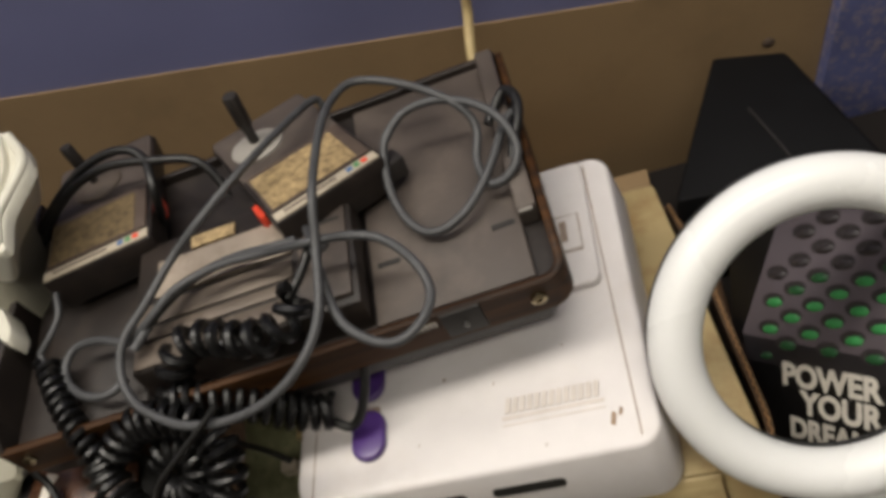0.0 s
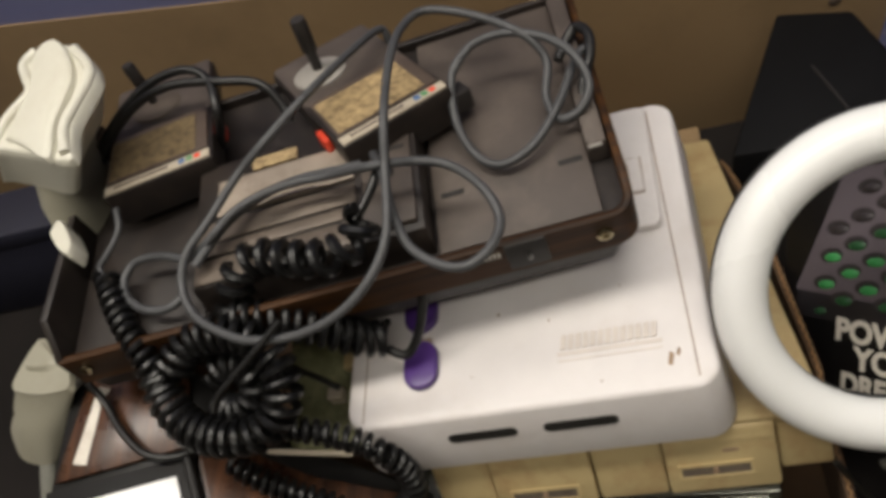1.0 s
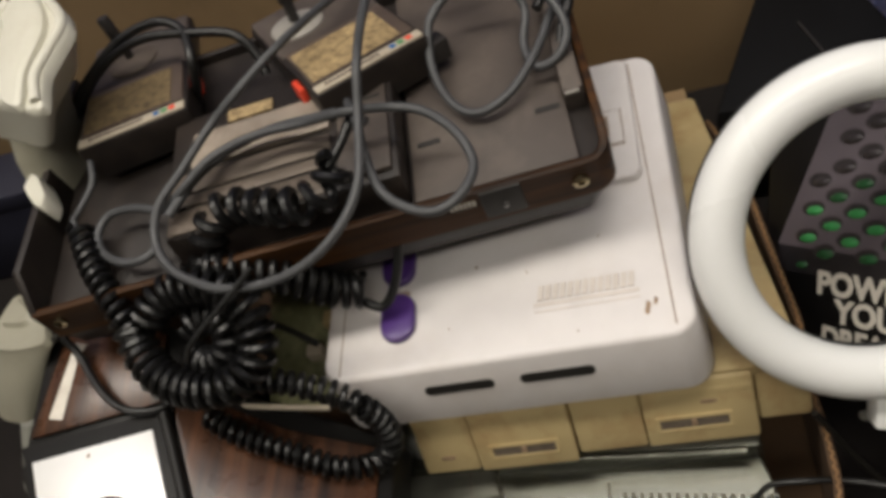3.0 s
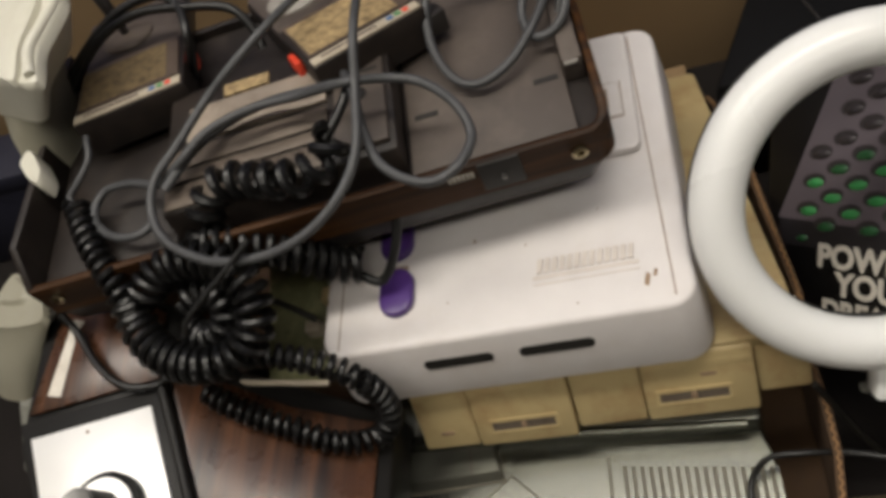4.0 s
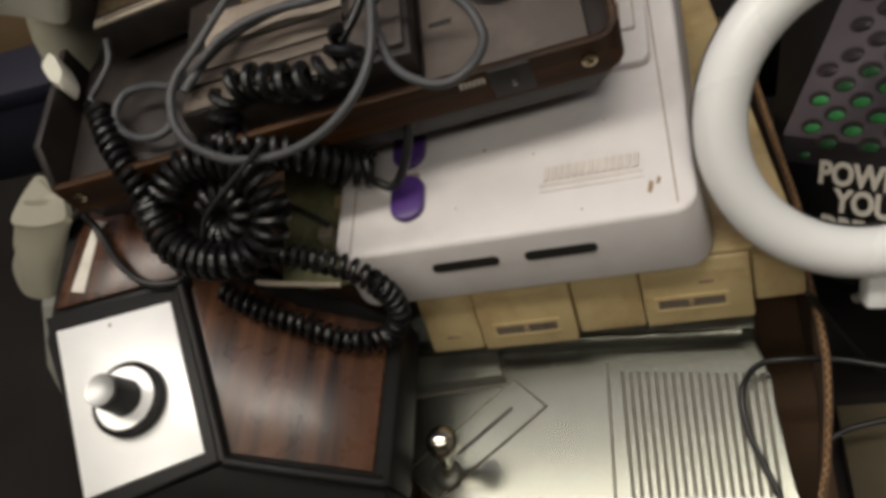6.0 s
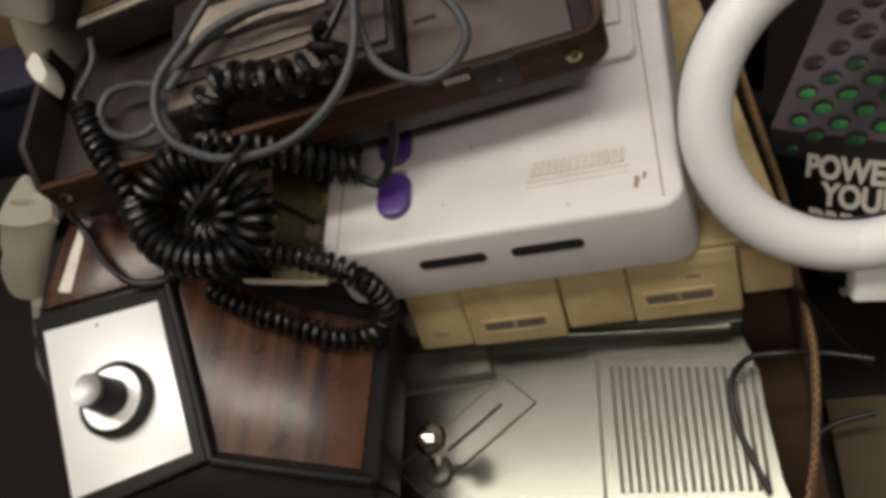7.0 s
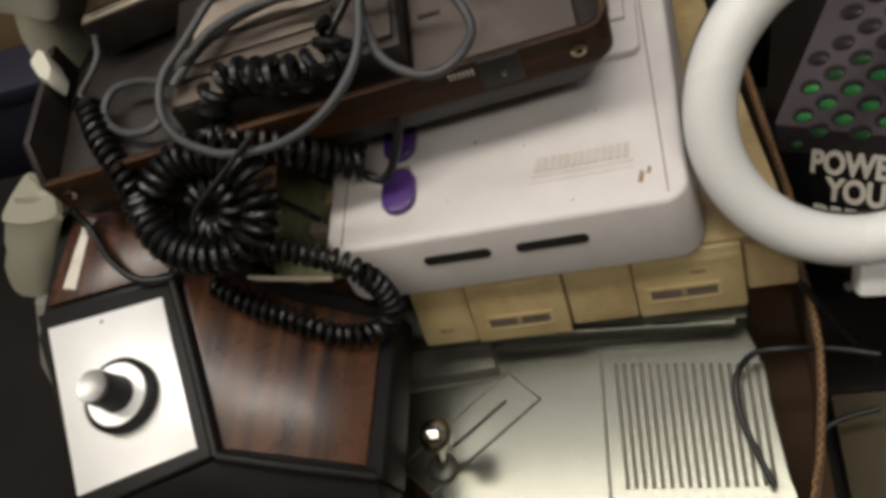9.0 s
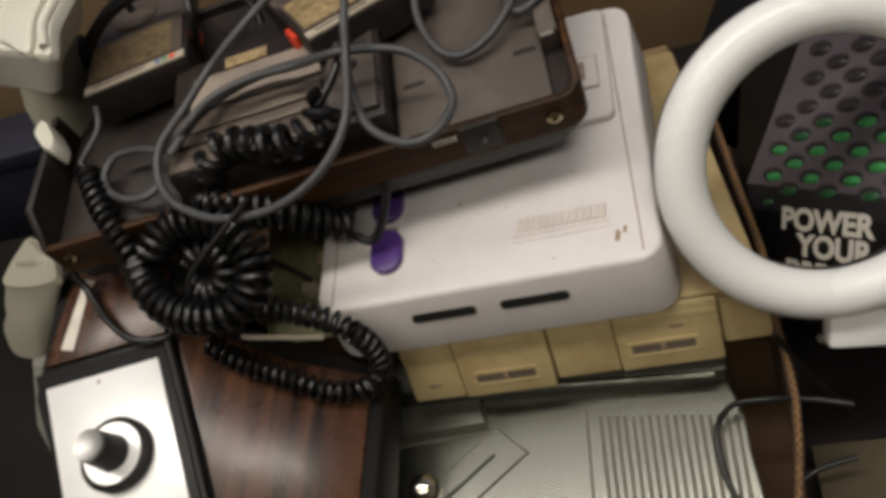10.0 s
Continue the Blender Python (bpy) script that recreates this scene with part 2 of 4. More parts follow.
def frames_along(line):
    side = Vector((0.31, 0.2, 0.93))
    rows = []
    for i, q in enumerate(line):
        t = (line[min(i + 1, len(line) - 1)] - line[max(i - 1, 0)]).normalized()
        side = (side - side.dot(t) * t).normalized()
        rows.append((q, side.copy(), t.cross(side)))
    return rows


def tube(line, r, n=10):
    bm = bmesh.new()
    rings = [[bm.verts.new(mm(q + r * (math.cos(2 * math.pi * i / n) * u + math.sin(2 * math.pi * i / n) * v))) for i in range(n)] for q, u, v in frames_along(line)]
    for a, b in zip(rings, rings[1:]):
        for i in range(n):
            bm.faces.new((a[i], a[(i + 1) % n], b[(i + 1) % n], b[i]))
    bm.faces.new(rings[0][::-1])
    bm.faces.new(rings[-1])
    return bm


def coil(pts, radius, wire, pitch):
    """A coiled cord round a smooth line, with loosely uneven turns."""
    rows = frames_along(spline(pts, 1.0))
    line, turn = [], 0.0
    for (q, u, v), (q2, u2, v2) in zip(rows, rows[1:]):
        ds = (q2 - q).length
        for s in range(2):
            f = s / 2
            wob = 1 + 0.08 * noise.noise(q * 0.05)
            turn += 2 * math.pi * ds / 2 / (pitch * (1 + 0.12 * noise.noise(q * 0.04 + Vector((5, 1, 2)))))
            c = q.lerp(q2, f)
            line.append(c + radius * wob * (math.cos(turn) * u.lerp(u2, f) + math.sin(turn) * v.lerp(v2, f)))
    return tube(line, wire, 7)


# ---- the room; ceiling and three off-white walls are unseen, added for bounce ----
X0, X1, Y0, Y1, H = -1700, 1500, -2300, 334, 2500
ZF = -920
solo("floor", box(X0 - 100, X1 + 100, Y0 - 100, Y1 + 100, ZF - 100, ZF), M_floor, "grey worn floor of the store room", "floor", kind="structure")
solo("ceiling", box(X0 - 100, X1 + 100, Y0 - 100, Y1 + 100, 1500, 1600), M_room, "unseen off-white ceiling added for bounce light", "ceiling", kind="structure")
solo("wall_north", box(X0 - 100, X1 + 100, Y1, Y1 + 100, ZF, 1500), M_wall, "blue-violet painted wall behind the table", "wall", kind="structure")
solo("wall_south", box(X0 - 100, X1 + 100, Y0 - 100, Y0, ZF, 1500), M_room, "unseen off-white wall added for bounce light", "wall", kind="structure")
solo("wall_west", box(X0 - 100, X0, Y0, Y1, ZF, 1500), M_room, "unseen off-white wall added for bounce light", "wall", kind="structure")
solo("wall_east", box(X1, X1 + 100, Y0, Y1, ZF, 1500), M_room, "unseen off-white wall added for bounce light", "wall", kind="structure")
solo("wall_pier", hexa([(230, 318, -300), (700, 300, -300), (700, 344, -300), (230, 344, -300)], [(358, 318, 400), (700, 300, 400), (700, 344, 400), (358, 344, 400)], 3), M_peel,
     "blue painted wall pier with flaking paint", "wall", kind="structure")

# wide board that leans along the wall, its top edge falling to one side
board = thing("leaning_board", at(0, 0, 0), "wide tan wooden board leaning along the blue wall", "board")
part("panel", hexa([(-900, 327, -400), (320, 327, -400), (320, 333, -400), (-900, 333, -400)], [(-900, 331.6, 204), (320, 331.6, -56), (320, 333, -56), (-900, 333, 204)]), M_board, board)
part("knot", moved(lathe([(0, 1.2), (3, 1.0), (4.5, 0)], 14), shift(226, 327, -90, 90)), M_labelframe, board, "small dark nail hole")

# housings for both lights; the front one belongs to the added fill
for lx, ly, size, width, watts in TUBES:
    fix = thing("ceiling_light", at(lx * 1000, ly * 1000, 1480), "unseen white ceiling light with a long bright diffuser", "ceiling light", "ceiling lights")
    part("housing", box(-980, 980, -150, 150, -10, 19, 4), M_room, fix)
    part("diffuser", box(-950, 950, -110, 110, -16, -10.5, 1), M_lightpanel, fix, "glowing white diffuser")

table = thing("table", at(0, 0, 0), "dark laminate table top under the pile", "table")
part("tabletop", box(-1000, 420, -420, 308, -205, -172, 3), M_table, table)
for lx in (-960, 380):
    for ly in (-390, 270):
        part("leg", box(lx - 22, lx + 22, ly - 22, ly + 22, ZF + 1, -205, 2), M_table, table)

# ---- open cardboard carton round the lower machines ----
carton = thing("cardboard_carton", at(0, 0, 0), "open brown corrugated cardboard carton holding old machines", "cardboard box")
part("base", box(-285, 150, -230, 236, -171, -167), M_card, carton)


def carton_wall(name, line, z0, top):
    """A thin bent wall of board; top gives the height at each corner of the line."""
    bm = bmesh.new()
    pts = [Vector((x, y, 0)) for x, y in line]
    rows = []
    for i, q in enumerate(pts):
        t = (pts[min(i + 1, len(pts) - 1)] - pts[max(i - 1, 0)]).normalized()
        s = Vector((-t.y, t.x, 0)) * 2.0
        rows.append([bm.verts.new(mm((q.x + k * s.x, q.y + k * s.y, z))) for k, z in ((-1, z0), (1, z0), (1, top[i]), (-1, top[i]))])
    for a, b in zip(rows, rows[1:]):
        for i in range(4):
            bm.faces.new((a[i], a[(i + 1) % 4], b[(i + 1) % 4], b[i]))
    bm.faces.new(rows[0])
    bm.faces.new(rows[-1][::-1])
    return part(name, bm, M_card, carton, smooth=False)


SIDE = [(129, -200), (134, -120), (141, -95), (147, -66), (150.5, -40), (150.5, -18), (149, 5), (150, 42), (144, 100), (140, 150), (131, 200), (128, 236)]
TOPS = [-90, -90, -90, -90, -90, -90, -88, -78, -80, -88, -100, -130]
carton_wall("side_wall", SIDE, -168, TOPS)
carton_wall("back_wall", [(126, 237), (-285, 237)], -168, [-135, -125])
carton_wall("side_wall", [(-285, 234), (-285, -200)], -168, [-60, -90])
carton_wall("front_wall", [(-283, -232), (127, -232)], -168, [-90, -90])
# the wavy core that shows along the cut edge
line = spline([(x, y, z + 0.6) for (x, y), z in zip(SIDE, TOPS)], 1.0)
wave = []
for i, q in enumerate(line):
    t = (line[min(i + 1, len(line) - 1)] - line[max(i - 1, 0)]).normalized()
    wave.append(q + Vector((-t.y, t.x, 0)) * 0.8 * math.sin(i * 1.3))
part("corrugation", tube(wave, 0.55, 5), M_cardedge, carton, "pale corrugated cut edge")

solo("loose_board", box(-300, 119, 242, 306, -171.5, -166, 1), M_board, "tan board lying flat behind the yellowed console", "board")

# ---- silver machine with a ball lever ----
silver = thing("silver_console", at(0, 0, 0), "old satin silver game console with a chrome ball lever", "game console")
part("body", prism([(-94, -8), (-90.5, -34), (-92.2, -83), (-87.5, -82.5), (-68, -99.5), (-68, -200), (128, -200), (129.5, -108), (127.5, -100), (122, -30), (118, -17)], -166, -113, 1.2, 1), M_silver, silver, smooth=False)
part("rear_deck", hexa([(-97, -16, -166), (121, -19, -166), (119, 225, -166), (-97, 225, -166)], [(-97, -9, -100), (120, -16, -100), (117, 222, -100), (-97, 222, -100)], 3), M_silver, silver)
part("lip", tube(spline([(-2, -12, -96), (40, -15, -96.5), (112, -19, -97)], 4), 2.4, 10), M_silver, silver, "bright rounded rear lip")
part("grille_frame", prism([(38, -202), (123.5, -202), (121, -33), (38, -25)], -113, -112.4), M_silver, silver, smooth=False)
# bed coloured dark so the shade between ribs is in the colour
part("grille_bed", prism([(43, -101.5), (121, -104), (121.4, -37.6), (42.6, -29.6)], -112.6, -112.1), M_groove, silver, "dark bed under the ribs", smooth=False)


def slot_x(f, far):
    return 44.2 + 75.4 * f if far else 45.6 + 73.8 * f


for i in range(18):
    f0, f1 = (i - 0.76) / 16, (i - 0.24) / 16
    ya, yb = -30.4 - 8.0 * i / 17, -101.8 - 2.4 * i / 17
    quad = [(slot_x(f0, True), ya), (slot_x(f1, True), ya), (slot_x(f1, False), yb), (slot_x(f0, False), yb)]
    part("grille_rib", prism(quad, -112.2, -111.3), M_silver, silver, smooth=False)
part("grille_end", prism([(41, -102), (122, -104.4), (122, -110), (41, -108)], -112.6, -111.3), M_silver, silver, smooth=False)
part("grille_end", prism([(41, -26.8), (120, -35), (120.2, -38.4), (41, -30.2)], -112.6, -111.3), M_silver, silver, smooth=False)
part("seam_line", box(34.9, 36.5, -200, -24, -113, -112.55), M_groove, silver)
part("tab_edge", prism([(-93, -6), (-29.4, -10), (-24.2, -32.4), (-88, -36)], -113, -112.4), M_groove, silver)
tab = part("raised_tab", hexa([(-92.5, -7, -113), (-30, -11, -113), (-25, -31.5, -113), (-88, -35, -113)], [(-92, -7.5, -108), (-30.5, -11.5, -108), (-27, -26, -108), (-89, -29.5, -108)], 0.8), M_tab, silver, "dull grey raised tab", smooth=False)
part("tab_seam", hexa([(-45.8, -11, -108), (-44.6, -11, -108), (-43, -27.5, -108), (-44.2, -27.5, -108)], [(-45.8, -11, -107.8), (-44.6, -11, -107.8), (-43, -27.5, -107.8), (-44.2, -27.5, -107.8)]), M_groove, tab)
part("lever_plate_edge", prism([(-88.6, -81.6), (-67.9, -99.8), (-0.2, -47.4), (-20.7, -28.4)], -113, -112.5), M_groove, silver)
lever = part("lever_plate", prism([(-87.4, -81.8), (-68, -98.4), (-1.6, -47.4), (-20.7, -29.9)], -113, -111.7, 0.3, 1), M_silver, silver, "raised silver slide plate", smooth=False)
part("lever_slot", prism([(-56, -71.8), (-54.4, -73.4), (-21, -47.6), (-22.4, -46)], -112, -111.45), M_slot, lever, "narrow dark slot")
part("lever_stem", tube([Vector((-61, -84.3, -112)), Vector((-56, -81.5, -96)), Vector((-50, -79, -74))], 3.4, 16), M_chrome, silver)
part("lever_boot", moved(lathe([(9.5, 0), (9.0, 1.4), (6.0, 3.2), (0, 3.4)], 28), shift(-61, -84.3, -111.8)), M_tab, silver, "grey collar round the stem")
part("lever_ball", moved(lathe([(0, -9.2)] + [(9.2 * math.sin(a), -9.2 * math.cos(a)) for a in [math.pi * k / 16 for k in range(1, 16)]] + [(0, 9.2)], 32), shift(-48.5, -78, -67.5)), M_chrome, silver, "shiny chrome ball")

# ---- yellowed console ----
yel = thing("yellowed_console", at(0, 0, 0), "heavily yellowed grey game console under the white one", "game console")


def yz(y):
    return -40 - 0.25 * y


part("body", hexa([(-60, 2, -92), (146, 2, -92), (122, 234, -118), (-70, 234, -118)], [(-60, 2, yz(2)), (146, 2, yz(2)), (122, 234, yz(234)), (-70, 234, yz(234))], 3), M_yellow, yel)
for a, b, low, d, zb in ((-61, -28.6, -5, 0.4, -84), (-28, 27.2, -5, -1.2, -83.5), (27.8, 64.2, -1.5, 1.0, -81), (64.8, 120.4, -1.5, -0.8, -80), (121, 146, -1.0, 3.0, -74.5)):
    yb = 1 + 0.52 * (zb + 45) + d
    part("front_block", hexa([(a + low * 0.2, yb, zb), (b + low * 0.2, yb, zb), (b, 20, zb), (a, 20, zb)], [(a, 1.5 + d, -44), (b, 1.5 + d, -44), (b, 20, -44), (a, 20, -44)], 1.5), M_yellow, yel)
    part("front_ledge", hexa([(a + 0.6, -3.4 + d, -52.6), (b - 0.6, -3.4 + d, -52.6), (b - 0.6, 4, -52.6), (a + 0.6, 4, -52.6)], [(a + 0.6, -1.0 + d, -48.6), (b - 0.6, -1.0 + d, -48.6), (b - 0.6, 4, -48.6), (a + 0.6, 4, -48.6)], 0.5), M_yellow, yel)
for a, b, z, d in ((-21.2, 18.1, -71.8, -1.2), (70.2, 108.3, -67.4, -0.8)):
    tilt = shift(0, 1 + 0.52 * (z + 45) + d, z, 62.5)
    port = part("controller_port", moved(join(prism(rounded(a, b, 3.0, 5.0, 0.9), -1, 0.7), prism(rounded(a, b, -5.0, -3.0, 0.9), -1, 0.7), box(a, a + 2, -4, 4, -1, 0.7), box(b - 2, b, -4, 4, -1, 0.7)), tilt), M_yellow, yel, "raised rim of the controller port")
    part("port_recess", moved(prism(rounded(a + 1.6, b - 1.6, -3.2, 3.2, 0.8), -0.6, 0.25), tilt), M_slotgrey, port, "dusty dark port recess")
    part("port_plug", moved(box((a + b) / 2 - 1.4, (a + b) / 2 + 1.4, -2.2, 2.2, 0.1, 0.8, 0.3), tilt), M_rust, port, "brown dividing web")
part("mark", moved(prism(rounded(-4, 4, -1, 1, 0.8), -0.3, 0.5), shift(-46, -14.2, -73.5, 62.5)), M_rust, yel, "small brown mark")
part("mark", moved(prism(rounded(-4, 4, -1, 1, 0.8), -0.3, 0.5), shift(98, -5.6, -56.5, 62.5)), M_rust, yel, "small brown mark")

# ---- white console ----
snes = thing("white_game_console", at(0, 0, 0), "off-white plastic game console with two purple buttons", "game console")
part("body", hexa([(x, y, -40) for x, y in rounded(-93, 105, -6, 188, 15, 8)], [(x, y, 0) for x, y in rounded(-90, 101, 5, 185, 12, 8)], 2.6, 3), M_white, snes)
part("deck", prism(rounded(-70, 86.5, 95.5, 180, 5), 0, 5.5, 1.6), M_white, snes, "raised cartridge deck")
part("hatch", prism([(67, 118), (80, 119), (79.5, 142), (66.5, 141)], 5.4, 6.6, 0.4), M_white, snes)
for a, b, c_, d_ in ((66.3, 80.2, 117.4, 118.2), (66, 80, 141.6, 142.4), (66, 66.8, 118, 142), (79.6, 80.4, 118, 142)):
    part("hatch_line", box(a, b, c_, d_, 5.4, 6.0), M_seam, snes)
part("hatch_notch", box(69, 73, 124, 138, 6.5, 6.9), M_seam, snes)
part("seam", hexa([(91.1, 10, 0), (91.9, 10, 0), (87.4, 180, 0), (86.6, 180, 0)], [(91.1, 10, 0.25), (91.9, 10, 0.25), (87.4, 180, 0.25), (86.6, 180, 0.25)]), M_seam, snes)
part("seam", box(-80.4, -79.7, 8, 170, 0, 0.25), M_seam, snes)
part("power_button", prism(rounded(-57, -38, 22, 50, 9.4, 8), -1, 4.5, 1.8, 3), M_purple, snes, "glossy purple button")
part("reset_button", prism(rounded(-58, -39, 56, 84, 9.4, 8), -1, 4.5, 1.8, 3), M_purple, snes, "glossy purple button")
part("button_wear", prism(rounded(-53, -42, 48.5, 53, 2), 0, 0.35), M_seam, snes, "worn patch beside the button")
for a, b in ((-38, -1), (12.5, 50)):
    part("controller_port", moved(prism(rounded(a, b, -3.2, 3.2, 3), -0.6, 0.5), shift(0, 0.7, -15.6, 75)), M_slot, snes, "dark controller slot")
# raised wordless mark of bars, beiger than the body to paint in shade
for k in range(13):
    x = 27 + k * 3.75
    part("embossed_bar", hexa([(x, 33.5, 0), (x + 2.6, 33.5, 0), (x + 3.6, 41.5, 0), (x + 1.0, 41.5, 0)], [(x, 33.5, 1.1), (x + 2.6, 33.5, 1.1), (x + 3.6, 41.5, 1.1), (x + 1.0, 41.5, 1.1)]), M_logo, snes, smooth=False)
part("embossed_line", box(25, 77, 30.2, 32.2, 0, 0.5, 0.1), M_logo, snes)
part("embossed_line", box(25, 77, 27.0, 27.8, 0, 0.5, 0.1), M_logo, snes)
for x, y, r in ((-5, 60, 0.9), (22, 52, 0.6), (60, 66, 0.5), (-20, 26, 0.5), (46, 14, 0.6)):
    part("speck", moved(lathe([(0, 0.3), (r * 0.7, 0.25), (r, 0)], 10), shift(x, y, 0)), M_rust, snes, "tiny brown speck")
part("stain", prism([(78, 18), (80, 17), (81.5, 23), (79.5, 24.5)], 0, 0.3), M_rust, snes, "small rust-brown stain")
part("stain", prism([(82.5, 22), (84, 21.6), (85, 25), (83.5, 26)], 0, 0.3), M_rust, snes, "small rust-brown stain")

# ---- brown tray console on top ----
MB = axes((61.8, 65.9, 50.2), (276, 33, -12), (-0.118, 0.993, 0.0))
tray = thing("brown_console", MB, "dusty dark brown console tray with a wood-look front", "game console")
L, R, D = -290, 17, 168
part("base", hexa([(L + 22, 22, -52), (R - 24, 22, -48), (R - 24, D - 10, -48), (L + 22, D - 10, -52)], [(L + 6, 5, -27), (R - 12, 7, -27), (R - 8, D - 4, -27), (L + 6, D - 4, -27)], 2), M_black, tray)
part("lower_shell", hexa([(L + 4, 3.5, -29), (R - 16, 3.5, -29), (R - 6, 14, -29), (R - 6, D - 2, -29), (L + 4, D - 2, -29)], [(L + 2, 0.5, -12), (R - 12, 0.5, -12), (R - 2, 12, -12), (R - 2, D, -12), (L + 2, D, -12)], 1.5), M_black, tray, "black plastic lower shell")


def band(name, line, thick, z0, tops, material, parent, label=""):
    """A thin upright strip along a bent line, with its own top height at each corner."""
    bm = bmesh.new()
    pts = [Vector((x, y, 0)) for x, y in line]
    rows = []
    for k, q in enumerate(pts):
        t = (pts[min(k + 1, len(pts) - 1)] - pts[max(k - 1, 0)]).normalized()
        n_ = Vector((-t.y, t.x, 0)) * thick
        rows.append([bm.verts.new(mm((q.x + f * n_.x, q.y + f * n_.y, z))) for f, z in ((0, z0), (1, z0), (1, tops[k] - 0.6), (0.8, tops[k]), (0.2, tops[k]), (0, tops[k] - 0.6))])
    for a, b in zip(rows, rows[1:]):
        for k in range(6):
            bm.faces.new((a[k], a[(k + 1) % 6], b[(k + 1) % 6], b[k]))
    bm.faces.new(rows[0])
    bm.faces.new(rows[-1][::-1])
    return part(name, bm, material, parent, label)


arc = [(R - 12 + 12 * math.sin(radians(a)), 11 - 12 * math.cos(radians(a))) for a in range(10, 90, 10)]
band_line = [(L + 2, -1), (R - 60, -1), (R - 12, -1)] + arc + [(R, 11), (R, 22), (R, 60), (R, D - 4)]
band_tops = [10, 10, 10] + [10 + 0.06 * k * k for k in range(len(arc))] + [14, 17, 14, 9]
band("front_strip", band_line, 4.0, -13, band_tops, M_strip, tray, "brown wood-grain strip wrapping the front corner")
part("tray_floor", box(L + 3, R - 3, 4.5, D - 3, -12, 1.5), M_traydark, tray)
for x in (L,):
    part("side_wall", join(hexa([(x, 0, -13), (x + 4.5, 0, -13), (x + 4.5, 16, -13), (x, 16, -13)], [(x, -0.5, 9), (x + 4.5, -0.5, 9), (x + 4.5, 16, 27), (x, 16, 27)], 0.8),
                           hexa([(x, 15.5, -13), (x + 4.5, 15.5, -13), (x + 4.5, D, -13), (x, D, -13)], [(x, 15.5, 27), (x + 4.5, 15.5, 27), (x + 4.5, D, 20), (x, D, 20)], 0.8)), M_traydark, tray)
part("back_wall", box(L + 4, R - 4, D - 4, D, -13, 8, 1), M_traydark, tray)
# well floor carries both dust and painted shade
part("well_floor", box(L + 5, -207, 6, D - 60, 1.5, 3.2, 0.4), M_well, tray, "dusty floor of the side well, coloured darker for shade")
floor_panel = part("floor_panel", box(-78, 2, 7, D - 6, 1.5, 5.5, 0.8), M_tray, tray, "dusty grey-brown floor panel")
part("side_panel", box(2.2, R - 5, 40, D - 6, 1.5, 16, 1), M_tray, tray)
for x, y in ((-68, 42), (-7, 42)):
    part("key_slot", box(x - 6, x + 6, y - 1.6, y + 1.6, 5.4, 5.9), M_slot, tray, "dark keyhole slot")
part("metal_tab", box(3, 10, 37.5, 39.5, 14, 16, 0.5), M_disc, tray)
mid = part("centre_block", hexa([(-205, 10, 1.5), (-80, 10, 1.5), (-80, 94, 1.5), (-205, 94, 1.5)], [(-205, 14, 20), (-80, 14, 20), (-80, 94, 23.4), (-205, 94, 23.4)], 1.2), M_traydark, tray)
for a, b in ((15, 29), (31, 38), (40, 52)):
    part("ribbed_strip", hexa([(-203, a, 20 + 0.04 * a), (-114, a, 20 + 0.04 * a), (-114, b, 20 + 0.04 * b), (-203, b, 20 + 0.04 * b)], [(-203, a, 21.2 + 0.04 * a), (-114, a, 21.2 + 0.04 * a), (-114, b, 21.2 + 0.04 * b), (-203, b, 21.2 + 0.04 * b)], 0.5), M_dust, mid, "dusty metal strip")
part("name_plate", box(-192, -114, 55, 79, 21.5, 24.4, 0.4), M_plate, mid, "dusty pale name plate")
part("label", box(-172, -146, 81, 89, 22, 24.4), M_gold, mid, "small gold label")
part("end_panel", box(-110, -83, 18, 78, 20, 23.8, 0.8), M_tray, mid, "dusty end panel")
part("lock", moved(lathe([(0, 1.4), (3.4, 1.4), (4.4, 0.6), (4.6, 0)], 20), shift(-97, 52, 23.6)), M_slot, mid, "round dark lock")
part("end_groove", box(-107, -86, 66, 68, 23.7, 24.1), M_slot, mid)
part("jack", moved(lathe([(3.9, 0), (3.9, 2.0), (3.0, 2.6), (2.0, 2.6), (1.8, 0.8), (0, 0.8)], 24), shift(0, -0.8, -1, 90)), M_brass, tray, "brass jack socket")
part("jack", moved(lathe([(3.6, 0), (3.6, 2.0), (2.4, 2.6), (1.6, 2.6), (1.4, 0.8), (0, 0.8)], 24), shift(-278, -0.8, 0, 90)), M_brass, tray, "brass jack socket")
part("power_socket", box(-47, -27, -2.2, 2, -10, 9.2, 0.6), M_slot, tray, "black power socket")
part("socket_pin", moved(lathe([(1.1, 0), (1.1, 3), (0, 3.2)], 10), shift(-36, -1.6, -1, 90)), M_alucap, tray)
for k in range(6):
    part("print_bar", box(-62 + k * 2.2, -60.6 + k * 2.2, -1.6, -0.9, 1.5, 5), M_print, tray)


